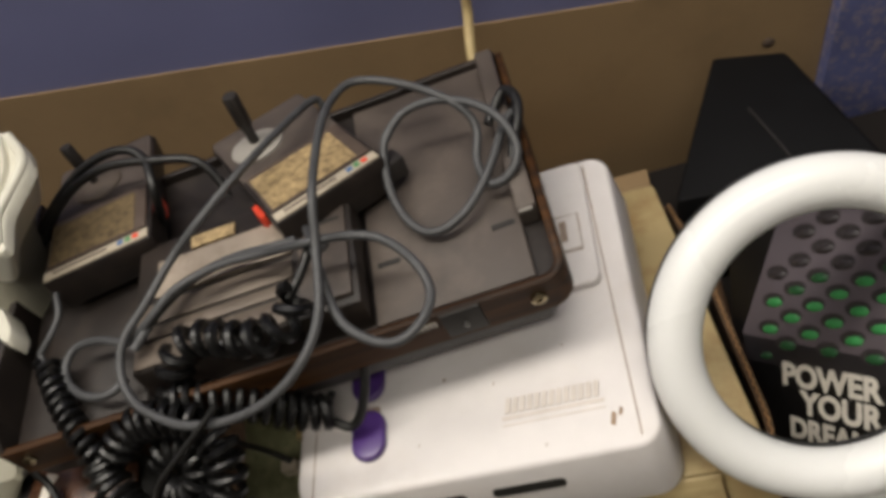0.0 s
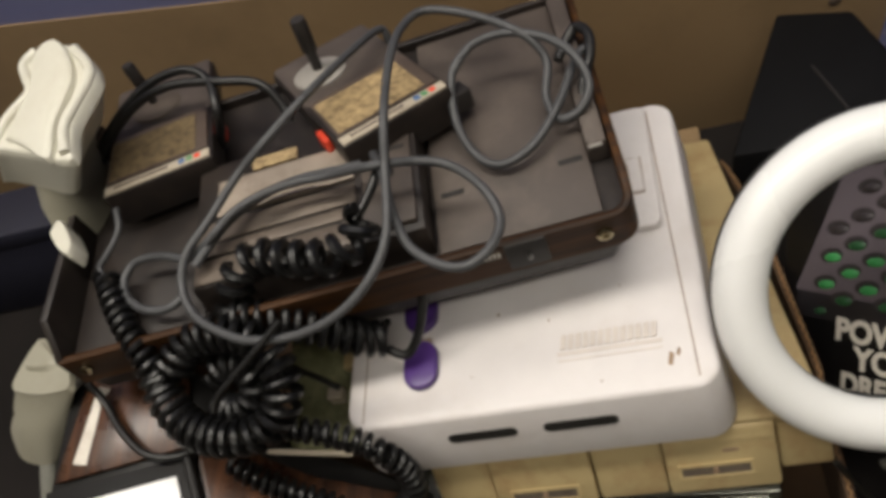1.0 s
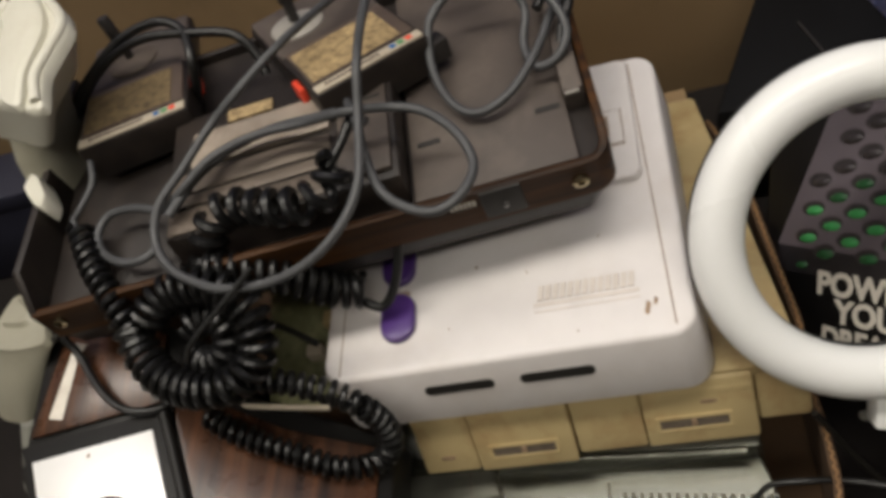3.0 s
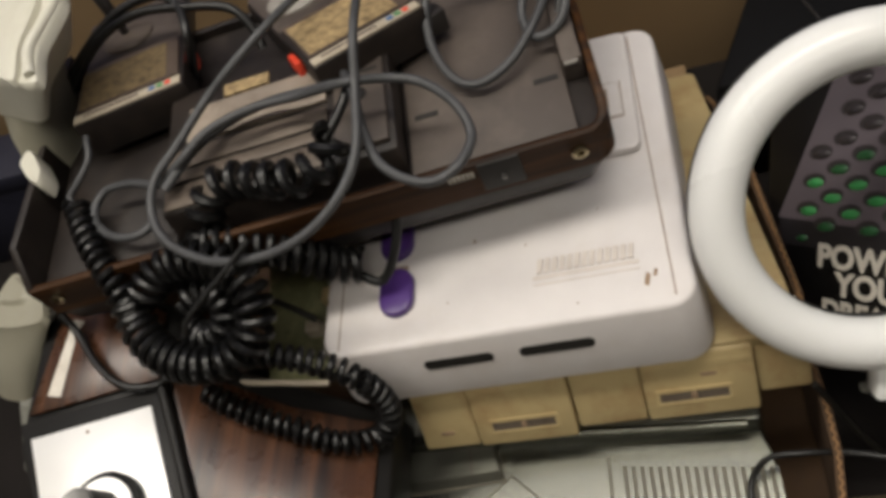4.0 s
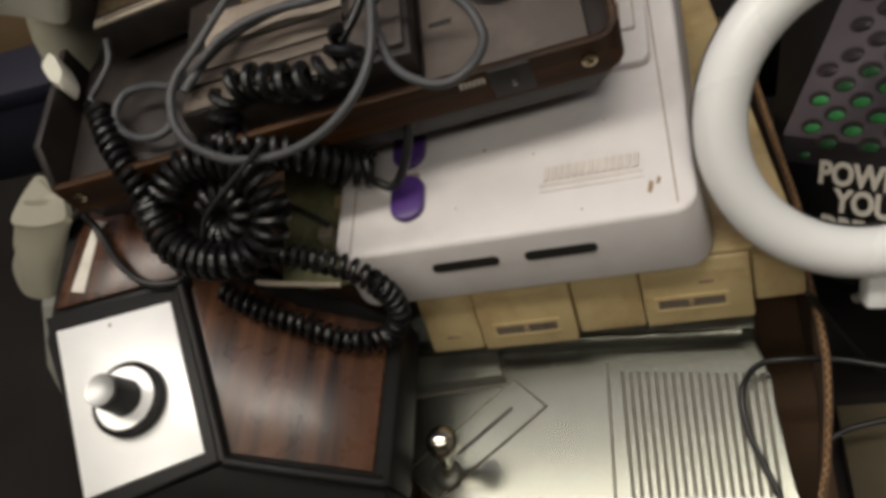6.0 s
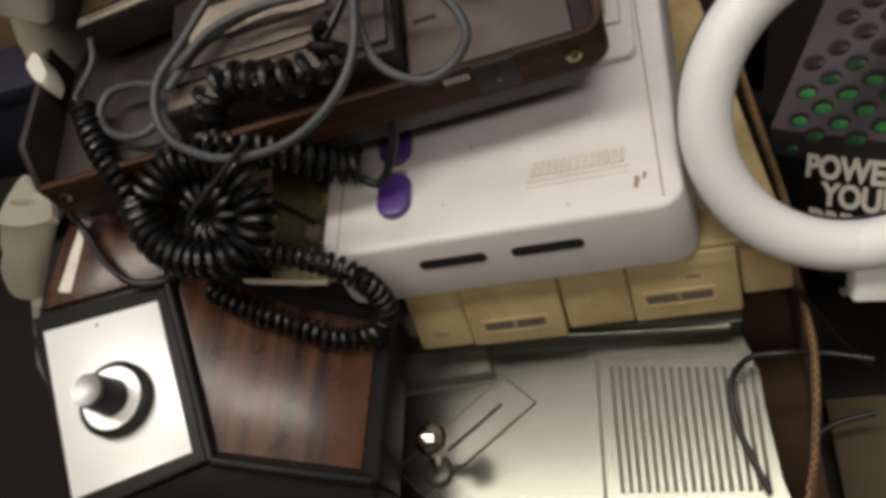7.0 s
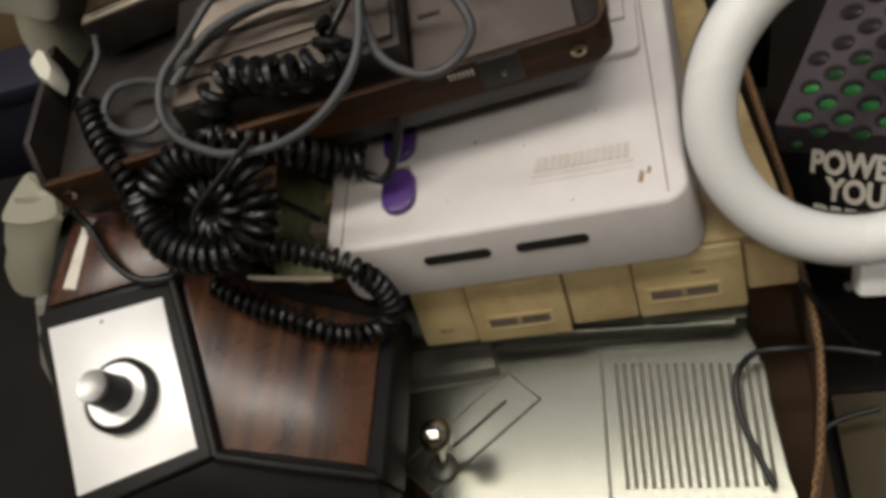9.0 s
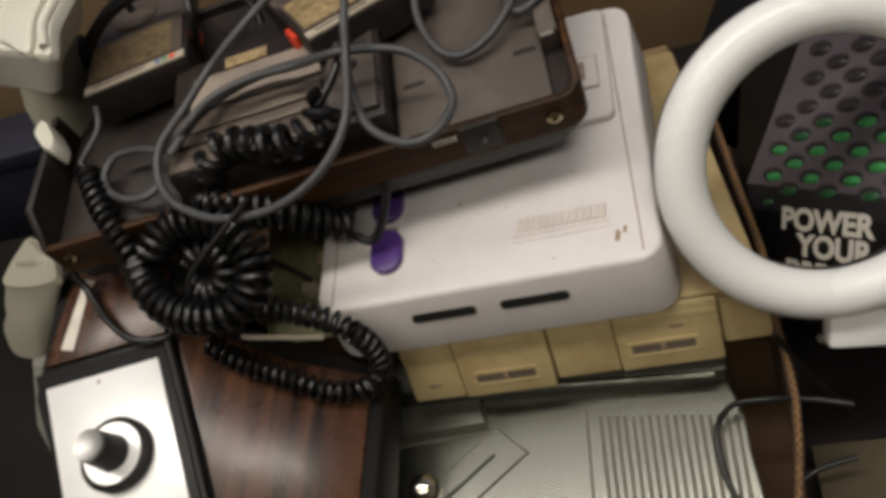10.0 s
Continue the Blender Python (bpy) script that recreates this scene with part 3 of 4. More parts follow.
# ---- joystick controllers ----
def controller(m, width, label, stick, sx, sy, print_mat, disc_mat, tall):
    c = thing("joystick_controller", m, label, "game controller", "controllers lying on the brown console")
    part("body", hexa([(2, 2, -24), (width - 2, 2, -24), (width - 2, 116, -20), (2, 116, -20)], [(0, 0, 0), (width, 0, 0), (width, 118, -4), (0, 118, -4)], 2.5), M_traydark, c)
    part("upper_deck", prism(rounded(1.5, width - 1.5, 56, 116, 3), -5, -1.5, 0.8), M_tray, c)
    lab = part("label_plate", box(3, width - 3, 11, 54, -0.5, 0.9, 0.3), M_labelframe, c)
    part("label", box(4.5, width - 10, 12.5, 49, 0.8, 1.3), print_mat, lab, "worn gold printed label")
    part("strip", box(2, width - 2, 1.5, 8.5, -0.5, 0.9, 0.3), M_stripwhite, c, "aged white name strip")
    for k in range(14):
        x = 8 + k * (width - 34) / 14
        part("print_bar", box(x, x + 1.7, 3.8, 6.4, 0.85, 1.1), M_labelframe, c)
    for k, mt in enumerate((M_blue, M_greenp, M_red)):
        part("colour_mark", box(width - 20 + k * 4.6, width - 16.6 + k * 4.6, 3.2, 7.0, 0.85, 1.15), mt, c)
    base = part("stick_base", moved(lathe([(16, -2), (16, -0.5), (14.5, 0.6), (6, 2.2), (0, 2.4)], 32), shift(sx, sy, 0)), disc_mat, c, "grey round stick base")
    a, b = stick
    part("stick", moved(lathe([(3.4, 0), (3.6, 14), (5.2, 17), (5.4, 38), (4.6, 40.5), (0, 41)], 20), shift(sx, sy, 1, a, b) @ Matrix.Scale(tall, 4)), M_black, c, "black ribbed stick")
    return c


# this label uses the darker gold print with painted shade
c1 = controller(axes((-202.5, 116, 97), (61, 18.6, -6), (-15, 54, -8)), 67, "black joystick controller with a gold label", (-4, -4), 30, 80, M_gold_shaded, M_dust, 0.72)
part("fire_button", moved(box(-1, 3, 0, 12, -12, -3, 1.2), shift(68.6, 28, 0)), M_red, c1, "orange-red fire button")
c2 = controller(axes((-56.5, 112.5, 95), (49.5, 32.5, -9), (-23, 28.5, -4.6)), 66, "black joystick controller with a bright worn gold label", (6, 0), 22, 84, M_gold, M_disc, 0.86)
part("fire_button", moved(box(-3, 1, 26, 40, -14, -5, 1.2), shift(0, -4, 0)), M_red, c2, "orange-red fire button")
part("plug", box(64, 76, 2, 14, -20, -8, 1), M_black, c2)

# ---- walnut paddle console ----
pong = thing("walnut_paddle_console", at(0, 0, 0), "walnut-grained angular paddle console with a silver dial plate", "game console")


def pz(x, y):
    return 11.5 - (0.1348 * (x + 181.3) - 0.1297 * (y + 13.5)) / 0.9823


def fz(x, y):
    return 10.6 - (0.5053 * (x + 176) + 0.036 * (y + 14.8)) / 0.8622


def slab(outline, zf, up, thick, bev=0.6):
    return hexa([(x, y, zf(x, y) + up - thick) for x, y in outline], [(x, y, zf(x, y) + up) for x, y in outline], bev)


body_top = [(-258, 48), (-215, 60), (-165, 40), (-176, -8), (-143, -99), (-213, -124), (-260, -30)]
part("shell", hexa([(x, y, -80) for x, y in body_top], [(x, y, pz(x, y) - 3) for x, y in body_top], 2), M_pongblack, pong)
side_top = [(-178, 20), (-70, -6), (-70, -105), (-143, -103), (-176, -8)]
part("shell", hexa([(x, y, -80) for x, y in side_top], [(x, y, fz(x, y) - 3) for x, y in side_top], 2), M_pongblack, pong)
part("dial_frame", slab([(-259, -18), (-177, -3), (-141, -98), (-214, -126)], pz, 1.6, 5, 1.5), M_pongblack, pong, "black plastic frame")
plate = part("dial_plate", slab([(-249, -27), (-181, -13.5), (-152, -95), (-216, -117)], pz, 2.6, 2, 0.4), M_alu, pong, "bright brushed aluminium plate")
part("top_veneer", slab([(-255, -13), (-180, 2), (-181, 40), (-212, 56), (-244, 44)], pz, 0.5, 2, 0.4), M_walnut, pong, "walnut-grain panel")
part("side_veneer", slab([(-172, -6), (-140, -94), (-77.5, -98), (-76.5, -14), (-120, -8), (-176, 12)], fz, 0.5, 2, 0.4), M_walnut, pong, "walnut-grain panel")
part("ridge", tube(spline([(-178, 0, pz(-178, 0) + 1), (-160, -48, pz(-160, -48) + 1), (-142, -99, pz(-142, -99) + 1)], 6), 3.0, 10), M_pongblack, pong)
part("ridge", tube(spline([(-142, -99, -4), (-108, -102, -22), (-72, -104, -44)], 6), 3.2, 10), M_pongblack, pong)
part("front_face", hexa([(-214, -160, -80), (-143, -160, -80), (-72, -150, -80), (-72, -104, -80), (-143, -99, -80), (-214, -124, -80)],
                        [(-216, -140, -30), (-143, -135, -40), (-72, -135, -70), (-72, -105, -47), (-143, -100, -6), (-214, -125, 0)], 1.5), M_pongblack, pong)
KD = axes((-195.5, -67.5, 9.0), (0.99, 0, -0.136), Vector((0, 0.99, 0.13)))
kd = at(0, 0, 0).inverted() @ KD
dial = part("dial", moved(lathe([(0, 0), (19, 0), (19.4, 1), (19, 7), (17.6, 8), (0, 8)], 48), kd), M_pongblack, pong, "knurled black dial")
teeth = bmesh.new()
for k in range(48):
    a = 2 * math.pi * k / 48
    t = box(18.8, 20.0, -0.6, 0.6, 1.0, 7.0)
    bmesh.ops.transform(t, verts=t.verts, matrix=kd @ Matrix.Rotation(a, 4, "Z"))
    teeth = join(teeth, t)
tagged(part("knurling", teeth, M_pongblack, dial), kind="stuff")
part("dial_face", moved(lathe([(16.8, 7.8), (16.4, 8.6), (0, 8.6)], 48), kd), M_alu, dial, "silver dial face")
part("knob", moved(lathe([(10.0, 8), (9.4, 14), (9.0, 22), (8.6, 28), (0, 28)], 36), kd), M_pongblack, dial, "black centre knob")
part("knob_cap", moved(lathe([(8.6, 27.5), (8.5, 29), (8.1, 29.8), (4.0, 29.2), (0, 28.9)], 48), kd), M_alucap, dial, "spun aluminium cap")
part("tape", slab([(-245.1, -3.2), (-236.6, -4.2), (-233.6, 27.6), (-237.9, 36.2), (-239.0, 29.2)], pz, 1.2, 0.5, 0.1), M_tape, pong, "strip of white tape")
part("tape_scrap", slab([(-236.6, 40.4), (-229.3, 38.6), (-231.7, 34.5), (-236.7, 33.6)], pz, 1.4, 0.6, 0.1), M_tape, pong, "torn scrap of white tape")
part("speck", moved(lathe([(0, 0.3), (0.8, 0.25), (1.1, 0)], 10), shift(-215.7, -25.2, 17.5)), M_rust, plate, "small dark speck")

# dark carton filler that carries the paddle console
solo("brown_carton", box(-262, -100, -150, 60, -166, -81, 1.5), M_card, "closed brown carton under the paddle console", "cardboard box")

solo("cardboard_sheet", box(157, 340, -190, -44, -171.5, -160, 1.5), M_oldcard, "dim brown cardboard sheet lying on the table", "cardboard")
store = thing("storage_box", at(0, 0, 0), "dark navy lidded box standing against the tan board", "storage box")
part("body", box(-858, -332, 264, 316, -171.5, -78, 3), M_navy, store)
part("lid", box(-861, -329, 261.5, 318.5, -78, -58, 3), M_navy, store)

# ---- ring lamp ----
RC = axes((182.3, 37.2, 8.3), (0.98, 0.0, -0.194), (0.15, 0.664, 0.748))
ring = thing("ring_lamp", RC, "unlit white ring lamp with a thick opal diffuser", "ring lamp")


def torus(rc, ra, rb, z, n=96, k=24):
    bm = bmesh.new()
    rows = []
    for i in range(n):
        a = 2 * math.pi * i / n
        rows.append([bm.verts.new(mm(((rc + ra * math.cos(2 * math.pi * j / k)) * math.cos(a), (rc + ra * math.cos(2 * math.pi * j / k)) * math.sin(a), z + rb * math.sin(2 * math.pi * j / k)))) for j in range(k)])
    for i in range(n):
        for j in range(k):
            bm.faces.new((rows[i][j], rows[(i + 1) % n][j], rows[(i + 1) % n][(j + 1) % k], rows[i][(j + 1) % k]))
    return bm


part("diffuser", torus(68.4, 12.2, 12.2, 0), M_ring, ring, "glossy opal white tube")
part("back_shell", torus(68.4, 12.0, 7.5, -6.5), M_ringback, ring, "dark back shell")
part("mount", box(2, 32, -99, -79, -15, -1, 2.5), M_ring, ring, "white plastic clamp mount")
part("mount_bar", box(4, 60, -106, -102, -30, -24, 1.5), M_dull, ring, "grey support bar")

# ---- printed product box ----
NB = Vector((-0.722, -0.303, 0.622)).normalized()
UX = 0.93 * Vector((0.539, -0.810, 0.231)) + 0.36 * Vector((0.434, 0.502, 0.748))
UY = -0.36 * Vector((0.539, -0.810, 0.231)) + 0.93 * Vector((0.434, 0.502, 0.748))
pack = thing("product_box", axes((165.5, 70.2, -79), UX, UY), "black product box printed with green dots and a slogan", "box")
part("carton", box(-36, 150, -64, 96, -60, 0, 1.5), M_boxblack, pack)
part("fade_panel", prism([(-28, -2), (150, -2), (150, 10), (-25, 14)], 0, 0.3), M_boxdim, pack, "darker printed band")
part("grey_panel", prism([(-27, 13), (150, 8), (150, 96), (8, 96)], 0, 0.35), M_boxgrey, pack, "grey printed panel")


def dot_mesh(name, mt):
    bm = lathe([(0, 1.5), (2.6, 1.3), (4.6, 0.7), (5.7, 0.0)], 16)
    return mesh_of(name, bm, mt, True)


dots = [dot_mesh("dot", m_) for m_ in (M_dotdark, M_dotdim, M_dotgreen)]
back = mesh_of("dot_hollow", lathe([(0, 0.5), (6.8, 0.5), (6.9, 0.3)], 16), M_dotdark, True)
for r in range(-3, 12):
    for q in range(-6, 14):
        x, y = 30.3 - 11.3 * r + 26.0 * q, 10.7 + 7.7 * r
        if x < -21 + 0.38 * max(y, 0) or x > 140 or y > 92:
            continue
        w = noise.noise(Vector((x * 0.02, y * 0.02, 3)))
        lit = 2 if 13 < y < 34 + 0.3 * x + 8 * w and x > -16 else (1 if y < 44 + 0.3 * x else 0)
        if y < 8 and (x > 4 + 2 * y or y < -14):
            continue
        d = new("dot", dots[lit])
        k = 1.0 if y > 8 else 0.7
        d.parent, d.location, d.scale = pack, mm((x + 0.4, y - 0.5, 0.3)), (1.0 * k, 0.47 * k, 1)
        d.rotation_euler.z = radians(9)
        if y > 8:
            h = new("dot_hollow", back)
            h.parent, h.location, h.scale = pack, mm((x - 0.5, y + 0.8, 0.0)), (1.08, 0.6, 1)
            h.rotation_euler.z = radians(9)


def words(text, size, x, y, z, parent, material):
    cu = bpy.data.curves.new("words", "FONT")
    cu.body, cu.size, cu.extrude, cu.offset = text, size * 0.001, 0.0001, 0.0007
    tmp = bpy.data.objects.new("words", cu)
    scene.collection.objects.link(tmp)
    bpy.context.view_layer.update()
    me = bpy.data.meshes.new_from_object(tmp.evaluated_get(bpy.context.evaluated_depsgraph_get()))
    bpy.data.objects.remove(tmp)
    me.materials.clear()
    me.materials.append(material)
    ob = new("slogan_word", me)
    ob.parent, ob.location = parent, mm((x, y, z))
    return ob


words("POWER", 17, 0.6, -11.2, 0.6, pack, M_print)
words("YOUR", 17, 13, -25.5, 0.6, pack, M_print)
words("DREAMS", 15, 5, -39.5, 0.6, pack, M_print)

# ---- black tower behind ----
tower = thing("black_console_tower", at(0, 0, 0), "matt black game console standing by the wall", "game console")
part("body", hexa([(120, 190, -171), (285, 190, -171), (245, 322, -171), (186, 322, -171)], [(133, 200, -82), (262, 190, -82), (232, 306, -82), (185, 321, -82)], 3), M_tower, tower)
part("edge_trim", tube(spline([(196, 262, -81), (206, 226, -81), (212, 200, -81)], 4), 0.8, 8), M_black, tower)

# ---- cream light gun ----
def loft(loops, soft=5, per=6):
    """A smooth solid through closed outlines with matching corners, their corners softened."""
    bm = bmesh.new()
    rows = []
    for loop in loops:
        p = [Vector(q) for q in loop]
        ring_pts = [b.lerp(c, j / per) for b, c in zip(p, p[1:] + p[:1]) for j in range(per)]
        for _ in range(soft):
            ring_pts = [(ring_pts[i - 1] + 2 * ring_pts[i] + ring_pts[(i + 1) % len(ring_pts)]) / 4 for i in range(len(ring_pts))]
        rows.append([bm.verts.new(mm(q)) for q in ring_pts])
    for a, b in zip(rows, rows[1:]):
        for i in range(len(a)):
            bm.faces.new((a[i], a[(i + 1) % len(a)], b[(i + 1) % len(a)], b[i]))
    bm.faces.new(rows[0][::-1])
    bm.faces.new(rows[-1])
    return bm


def toward(loop, k, dz, kx=None):
    """The outline drawn in about its middle by k, lifted by dz."""
    cx, cy = sum(q[0] for q in loop) / len(loop), sum(q[1] for q in loop) / len(loop)
    return [(cx + (x - cx) * (kx or k), cy + (y - cy) * k, z + dz) for x, y, z in loop]


gun = thing("cream_light_gun", at(0, 0, 0), "cream plastic light gun standing on its grip", "light gun")
HEAD = [(-216, 196, 149), (-196, 183, 149), (-180, 164, 149), (-176, 153, 148), (-180, 139, 147), (-186, 126, 145), (-182, 106, 141), (-190, 105, 141), (-212, 116, 142), (-240, 128, 142), (-247, 128, 142), (-240, 147, 144), (-226, 158, 147), (-232, 173, 149), (-239, 187, 149), (-232, 196, 149)]
FOOT = [(x - 26, y + 11, z - 35) for x, y, z in HEAD]
part("head", loft([FOOT, toward(HEAD, 1.0, -8), toward(HEAD, 0.99, -3), toward(HEAD, 0.96, -1.6), toward(HEAD, 0.9, -1.4)]), M_cream, gun)
part("spine", loft([toward(HEAD, 0.96, -3, 0.6), toward(HEAD, 0.95, 1.2, 0.58), toward(HEAD, 0.93, 2.4, 0.52), toward(HEAD, 0.88, 2.8, 0.42)]), M_cream, gun, "raised smooth centre rib")
RAILS = ([(-200, 183, 147.5), (-185, 165, 147.5), (-181, 153, 147), (-185, 139, 146), (-190, 125, 144), (-187, 110, 140.5)], [(-230, 192, 147.5), (-235, 183, 147.5), (-228, 170, 147.5), (-223, 158, 146), (-235, 146, 143.5), (-242, 131, 140.5)])
for rail in RAILS:
    part("rail", tube(spline(rail, 3), 3.0, 12), M_cream, gun, "rounded side rail")
# column, grip and cap take the darker cream that holds painted shade
part("column", loft([[(-278, 98, 4), (-243, 104, 4), (-240, 165, 4), (-278, 175, 4)], [(-252, 118, 94), (-222, 122, 94), (-220, 172, 94), (-258, 182, 94)], [(-246, 130, 116), (-208, 134, 116), (-212, 186, 118), (-250, 192, 118)]]), M_cream_shaded, gun)
HOOK = [(-240, 106, 92), (-236, 115, 93), (-230, 111, 93), (-219, 95, 92), (-220, 86, 91), (-230, 93, 91)]
part("trigger", loft([toward(HOOK, 0.9, -14), toward(HOOK, 1.0, -3), toward(HOOK, 0.88, 0)], 2), M_cream, gun, "white trigger")
TIP = [(-281, 78, 40), (-252, 53, 40), (-243, 34, 39), (-268, 33, 39), (-294, 40, 39), (-289, 59, 40)]
ROOT = [(-322, 82, -8), (-292, 55, -8), (-280, 24, -8), (-293, 11, -8), (-318, 17, -8), (-341, 46, -8)]
part("grip", loft([ROOT, [((2 * a[0] + b[0]) / 3 + 3, (2 * a[1] + b[1]) / 3 - 2, 8) for a, b in zip(ROOT, TIP)], [((a[0] + 2 * b[0]) / 3 + 2, (a[1] + 2 * b[1]) / 3 - 1, 25) for a, b in zip(ROOT, TIP)], toward(TIP, 1.0, -4), toward(TIP, 0.93, 0)], 4), M_cream_shaded, gun, "cream grip coloured darker for shade")
part("grip_ridge", loft([toward([TIP[0], TIP[1], (-262, 46, 40), (-286, 50, 40), TIP[5]], 0.86, -1), toward([TIP[0], TIP[1], (-262, 46, 40), (-286, 50, 40), TIP[5]], 0.6, 2.5)], 3), M_cream_shaded, gun, "pointed cap")
part("barrel", loft([[(-388, 10, -135), (-362, 8, -135), (-360, -24, -130), (-392, -20, -130)], [(-376, 30, -96), (-352, 30, -96), (-348, -6, -86), (-378, -4, -86)], [(-362, 50, -58), (-338, 50, -58), (-336, 32, -56), (-360, 32, -56)]], 32), M_dull, gun, "grey tapered barrel")

# ---- scrap board between the machines ----
scrap = thing("circuit_board", at(0, 0, 0), "olive green circuit board lying between the machines", "circuit board")
part("board", hexa([(-150, 16, -49), (-93, 16, -49), (-93, 100, -30), (-150, 100, -30)], [(-150, 16, -47), (-93, 16, -47), (-93, 100, -28), (-150, 100, -28)], 0.3), M_olive, scrap)
part("edge_strip", tube(spline([(-150, 6, -12), (-120, 3, -16), (-95, 1, -20)], 5), 1.6, 8), M_stripwhite, scrap, "pale plastic edge")
for x, y, w, d, h, m_ in ((-112, 60, 14, 10, 6, M_yellow), (-103, 44, 9, 16, 5, M_black), (-122, 42, 10, 8, 8, M_stripwhite), (-104, 26, 12, 9, 4, M_disc), (-116, 76, 8, 12, 7, M_black)):
    part("component", box(x, x + w, y, y + d, -52 + 0.22 * y, -50 + 0.22 * y + h, 1.2), m_, scrap)


# ---- cords ----
def cord(name, pts, r, material, label, step=2.5):
    return solo(name, tube(spline(pts, step), r, 10), material, label, "cable")


cord("grey_cable", [(-49, 208, 66), (-46, 213, 76), (-50, 208, 85), (-68, 149, 108), (-90, 122, 108), (-112, 107, 100), (-127, 85, 96), (-140, 68, 92), (-142, 52, 86), (-133, 37, 82), (-116, 26, 80), (-100, 20, 80), (-76, 19, 80), (-54, 24, 84), (-37, 36, 90), (-28, 54, 96), (-27, 84, 104), (-24, 108, 116), (-25, 150, 112), (-23, 179, 105), (-13, 194, 100), (10, 189, 94), (36, 171, 88), (46, 160, 76), (43, 142, 68), (48, 127, 66), (59, 127, 68), (66, 137, 74), (61, 152, 82), (47, 166, 86), (27, 174, 88), (8, 173, 86), (-3, 161, 82)], 2.3, M_greycord, "thick grey cord looped over the controllers")
cord("grey_cable", [(8, 173, 86), (-3, 161, 82), (-4, 136, 72), (5, 115, 66), (18, 107, 64), (35, 114, 66), (50, 134, 70), (61, 161, 72), (69, 168, 70)], 2.3, M_greycord, "grey cord loop lying in the tray")
cord("grey_cable", [(-150, 59, 74), (-158, 52, 74), (-172, 53, 74), (-186, 62, 74), (-191, 73, 76), (-185, 83, 78), (-167, 82, 80), (-144, 73, 84), (-128, 75, 92), (-111, 88, 96), (-87, 96, 96), (-62, 96, 96), (-33, 88, 104), (-14, 92, 96), (1, 88, 92), (16, 72, 90), (22, 56, 86), (17, 42, 86), (6, 35, 86), (-7, 39, 86), (-20, 50, 88), (-27, 67, 92), (-30, 85, 100), (-40, 107, 92)], 2.3, M_greycord, "thick grey cord in two loose loops")
cord("grey_cable", [(-136, 64, 88), (-122, 84, 90), (-105, 100, 88), (-81, 104, 90), (-57, 100, 94), (-46, 102, 92)], 2.5, M_greycord, "grey cord crossing the brown console")
cord("black_cable", [(-250, 123, 66), (-243, 153, 76), (-215, 169, 96), (-188, 188, 106), (-159, 190, 110), (-142, 181, 106), (-136, 160, 98), (-151, 163, 70)], 2.7, M_blackcord, "black cord arched over a joystick controller")
cord("black_cable", [(-252, 115, 66), (-236, 149, 78), (-205, 175, 98), (-172, 184, 106), (-130, 177, 104), (-111, 174, 98), (-103, 167, 86), (-101, 160, 78)], 2.7, M_blackcord, "black cord behind the joystick controller")
def panel_z(x, y):
    return fz(x, y) + 9


LOOP = [(-72, -23), (-82, -28.3), (-94.6, -28.8), (-108, -24.5), (-126, -19.4), (-142, -13), (-155, -5)]
COILS = (
    ([(-202, 78, 79), (-195, 63, 76), (-187.5, 49, 72), (-180, 37, 66), (-175, 28, 58), (-173, 18, 47)], 5.7, 2.0, 5.4, "black coiled cord hanging from a controller"),
    ([(-42, 71, 93), (-45, 62, 90), (-52.4, 57.2, 87), (-63.4, 54.7, 86), (-81, 58.2, 85), (-98.7, 63.7, 84), (-111, 63.8, 82), (-120, 60, 74), (-126, 54.4, 66), (-129, 49.5, 56)], 7.3, 2.9, 10.4, "loosely coiled black cord over the console front"),
    ([(-175, 30, 56), (-173.3, 17.7, 45), (-163.6, 4.7, 38), (-149.3, -3, 35), (-133, -6.5, 34), (-118, -4, 34), (-107.3, 3.7, 38), (-103, 13.4, 45), (-106, 25, 54), (-115.3, 33.6, 61), (-133, 38, 63), (-151, 36.8, 61), (-163.8, 28.6, 55)], 8.3, 2.4, 6.6, "tangled ring of black coiled cord"),
    ([(-146, 26, 44), (-136, 29, 46), (-126, 26, 44), (-122, 18, 40), (-126, 11, 36), (-136, 9, 34), (-146, 14, 36)], 7.0, 2.4, 5.6, "inner turns of tangled black coiled cord"),
    ([(-120, -2, 30), (-104, -1.5, 25), (-90, -3, 17), (-76, -6.5, 12), (-64.5, -11.5, 5), (-59.5, -14.5, -12), (-61, -18.5, -28)] + [(x, y, panel_z(x, y)) for x, y in LOOP], 5.2, 1.9, 5.3, "black coiled cord looped on walnut panel"),
    ([(-130, 46, 64), (-110, 45, 58), (-97.4, 44.7, 52), (-85.5, 43, 44), (-76.8, 42.6, 35), (-69, 43, 27), (-58.5, 45, 21)], 8.2, 2.2, 6.2, "short black coiled cord end"),
)
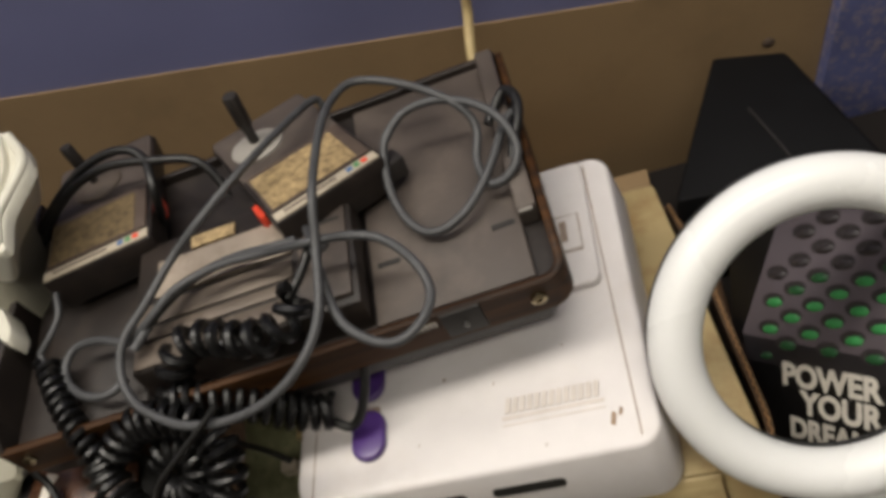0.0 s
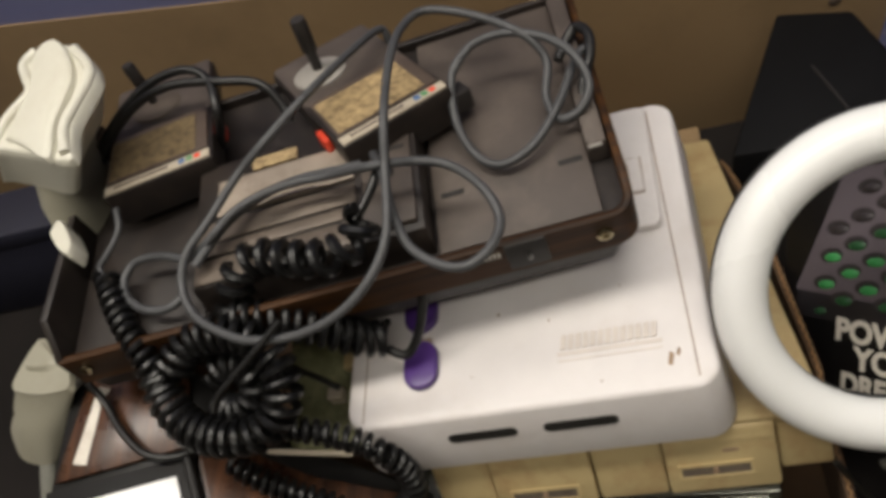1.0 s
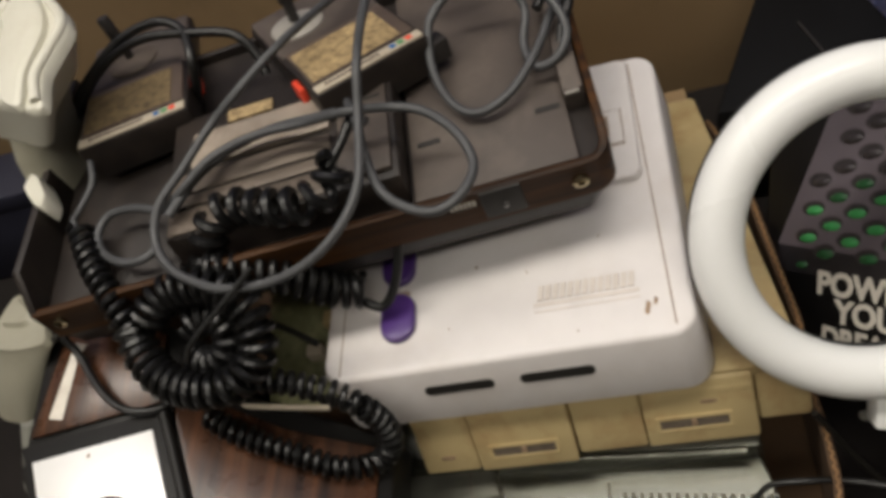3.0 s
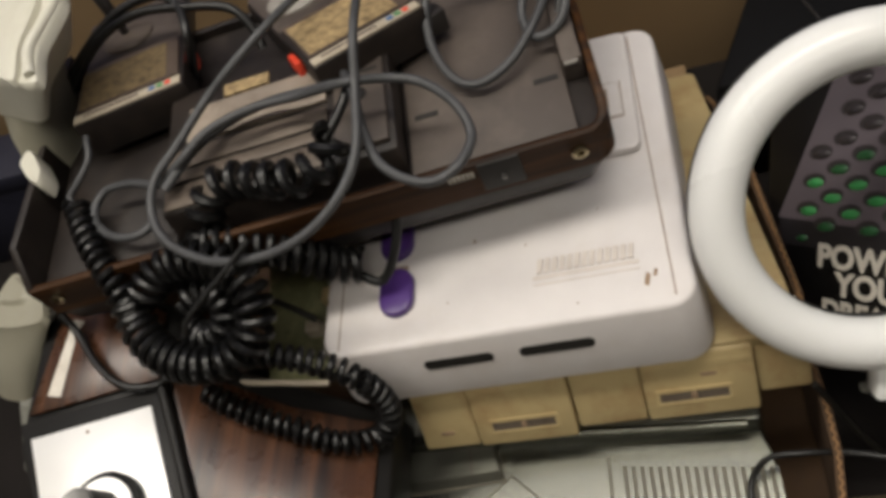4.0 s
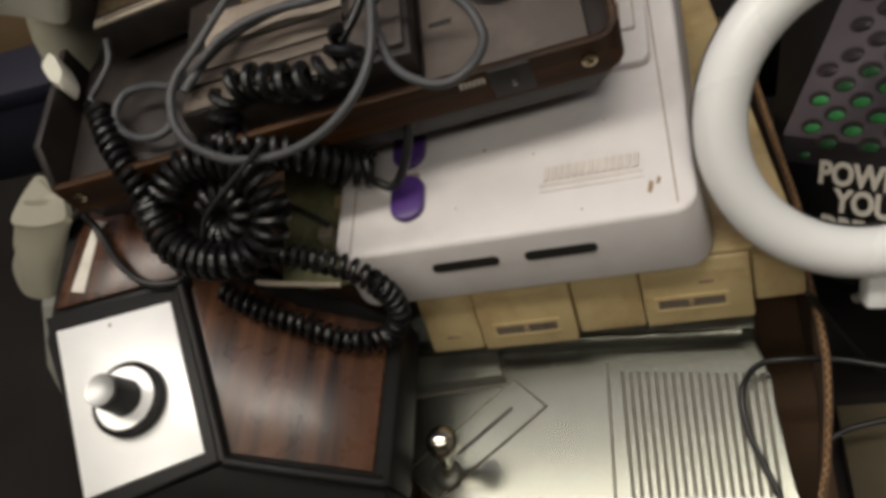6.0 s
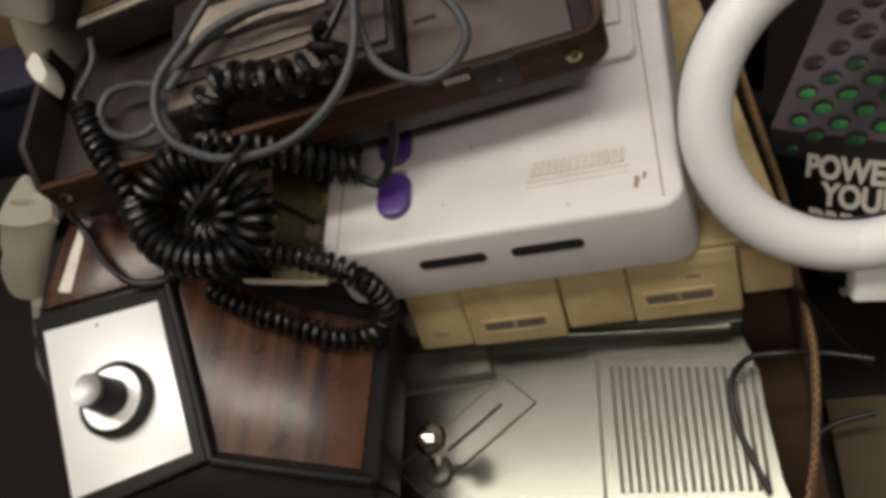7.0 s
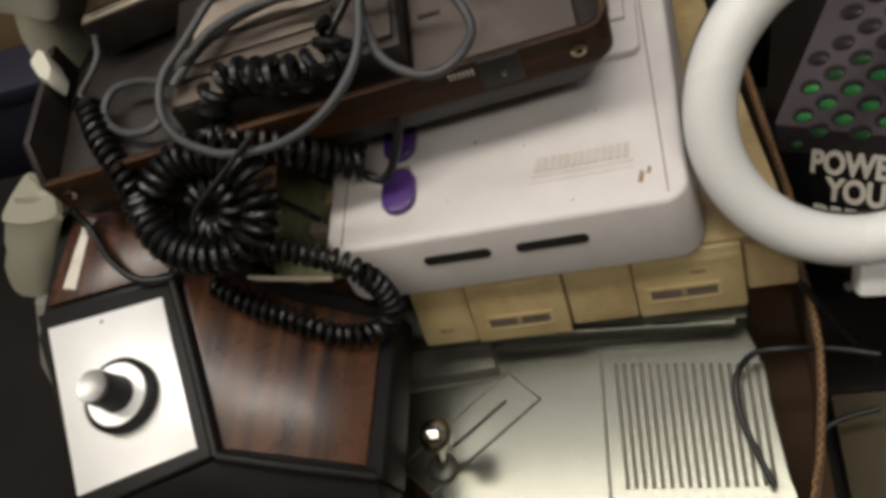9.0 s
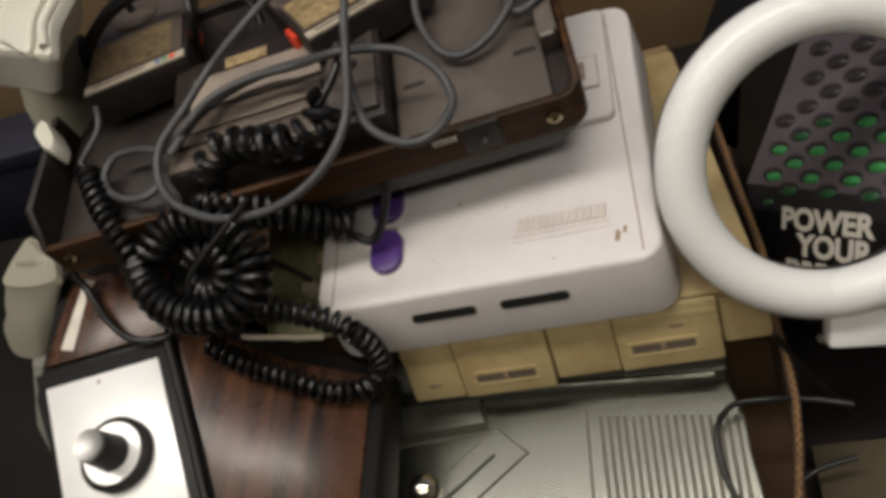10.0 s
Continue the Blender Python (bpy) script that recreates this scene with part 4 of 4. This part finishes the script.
cord("black_cable", [(-33, 94, 97), (-34.2, 90.2, 98), (-37.4, 82.3, 96), (-42, 74, 94), (-47, 68, 92)], 2.4, M_blackrub, "straight start of the loosely coiled cord")
for pts, r, w, p, lab in COILS:
    solo("coiled_cable", coil(pts, r, w, p), M_blackrub, lab, "cable")
cord("black_cable", [(-82, 23, 88), (-100, 12, 80), (-121, 0, 70), (-128, -4, 62)], 1.5, M_blackcord, "straight black cord end over the tangle")
cord("black_cable", [(-195, 112, 92), (-193, 99, 88), (-200, 88, 84), (-206, 82, 81), (-203, 77, 79)], 1.8, M_greycord, "thin cord tail below the controller")
cord("black_cable", [(-61, 41, 16), (-52, 37, 14), (-45, 40, 18), (-38, 46, 28), (-34, 53, 36), (-31, 59, 44)], 2.6, M_blackcord, "black cord plugged into the console front")
cord("black_cable", [(-234, 37, 40), (-228, 29, 30), (-212, 9, 26), (-194, -4, 22), (-177, -3, 16), (-173, 4, 14)], 2.2, M_blackcord, "black cord lying on walnut console")
cord("black_cable", [(-226, 38, 46), (-259, 40, 26), (-277, 32, 10), (-306, 34, -20)], 2.2, M_blackcord, "black cord beside the walnut console")
cord("black_cable", [(146, -13, -70), (164, -24, -110), (184, -32, -150)], 1.7, M_blackcord, "black cord behind the carton")
cord("black_cable", [(178, -44, -100), (156, -39, -98), (134, -39, -92), (118, -39, -96), (108, -49, -104), (108, -70, -106), (114, -91, -106), (119, -106, -106)], 1.7, M_blackcord, "black cord hanging over the carton edge")
cord("black_cable", [(143, -72, -140), (159, -64, -140), (178, -60, -140)], 1.7, M_blackcord, "black cord on the table")
cord("wall_cable", [(40, 318, 60), (34, 318, 30), (28, 300, 8), (28, 285, -10), (30, 270, -60), (34, 268, -168)], 3.6, M_yellow, "pale cable hanging down the board")
cord("black_cable", [(50, 168, 66), (54.7, 176, 68), (62, 183, 72), (68.3, 173, 74), (67.8, 160, 72), (63, 148, 68), (60, 138, 62)], 2.8, M_blackcord, "black cord bent over the tray corner")
cord("black_cable", [(-125.1, 44.5, 10.0), (-117.4, 45.2, -8.0), (-106.7, 41.4, -20.0)], 1.8, M_blackcord, "thin black cord over the circuit board")
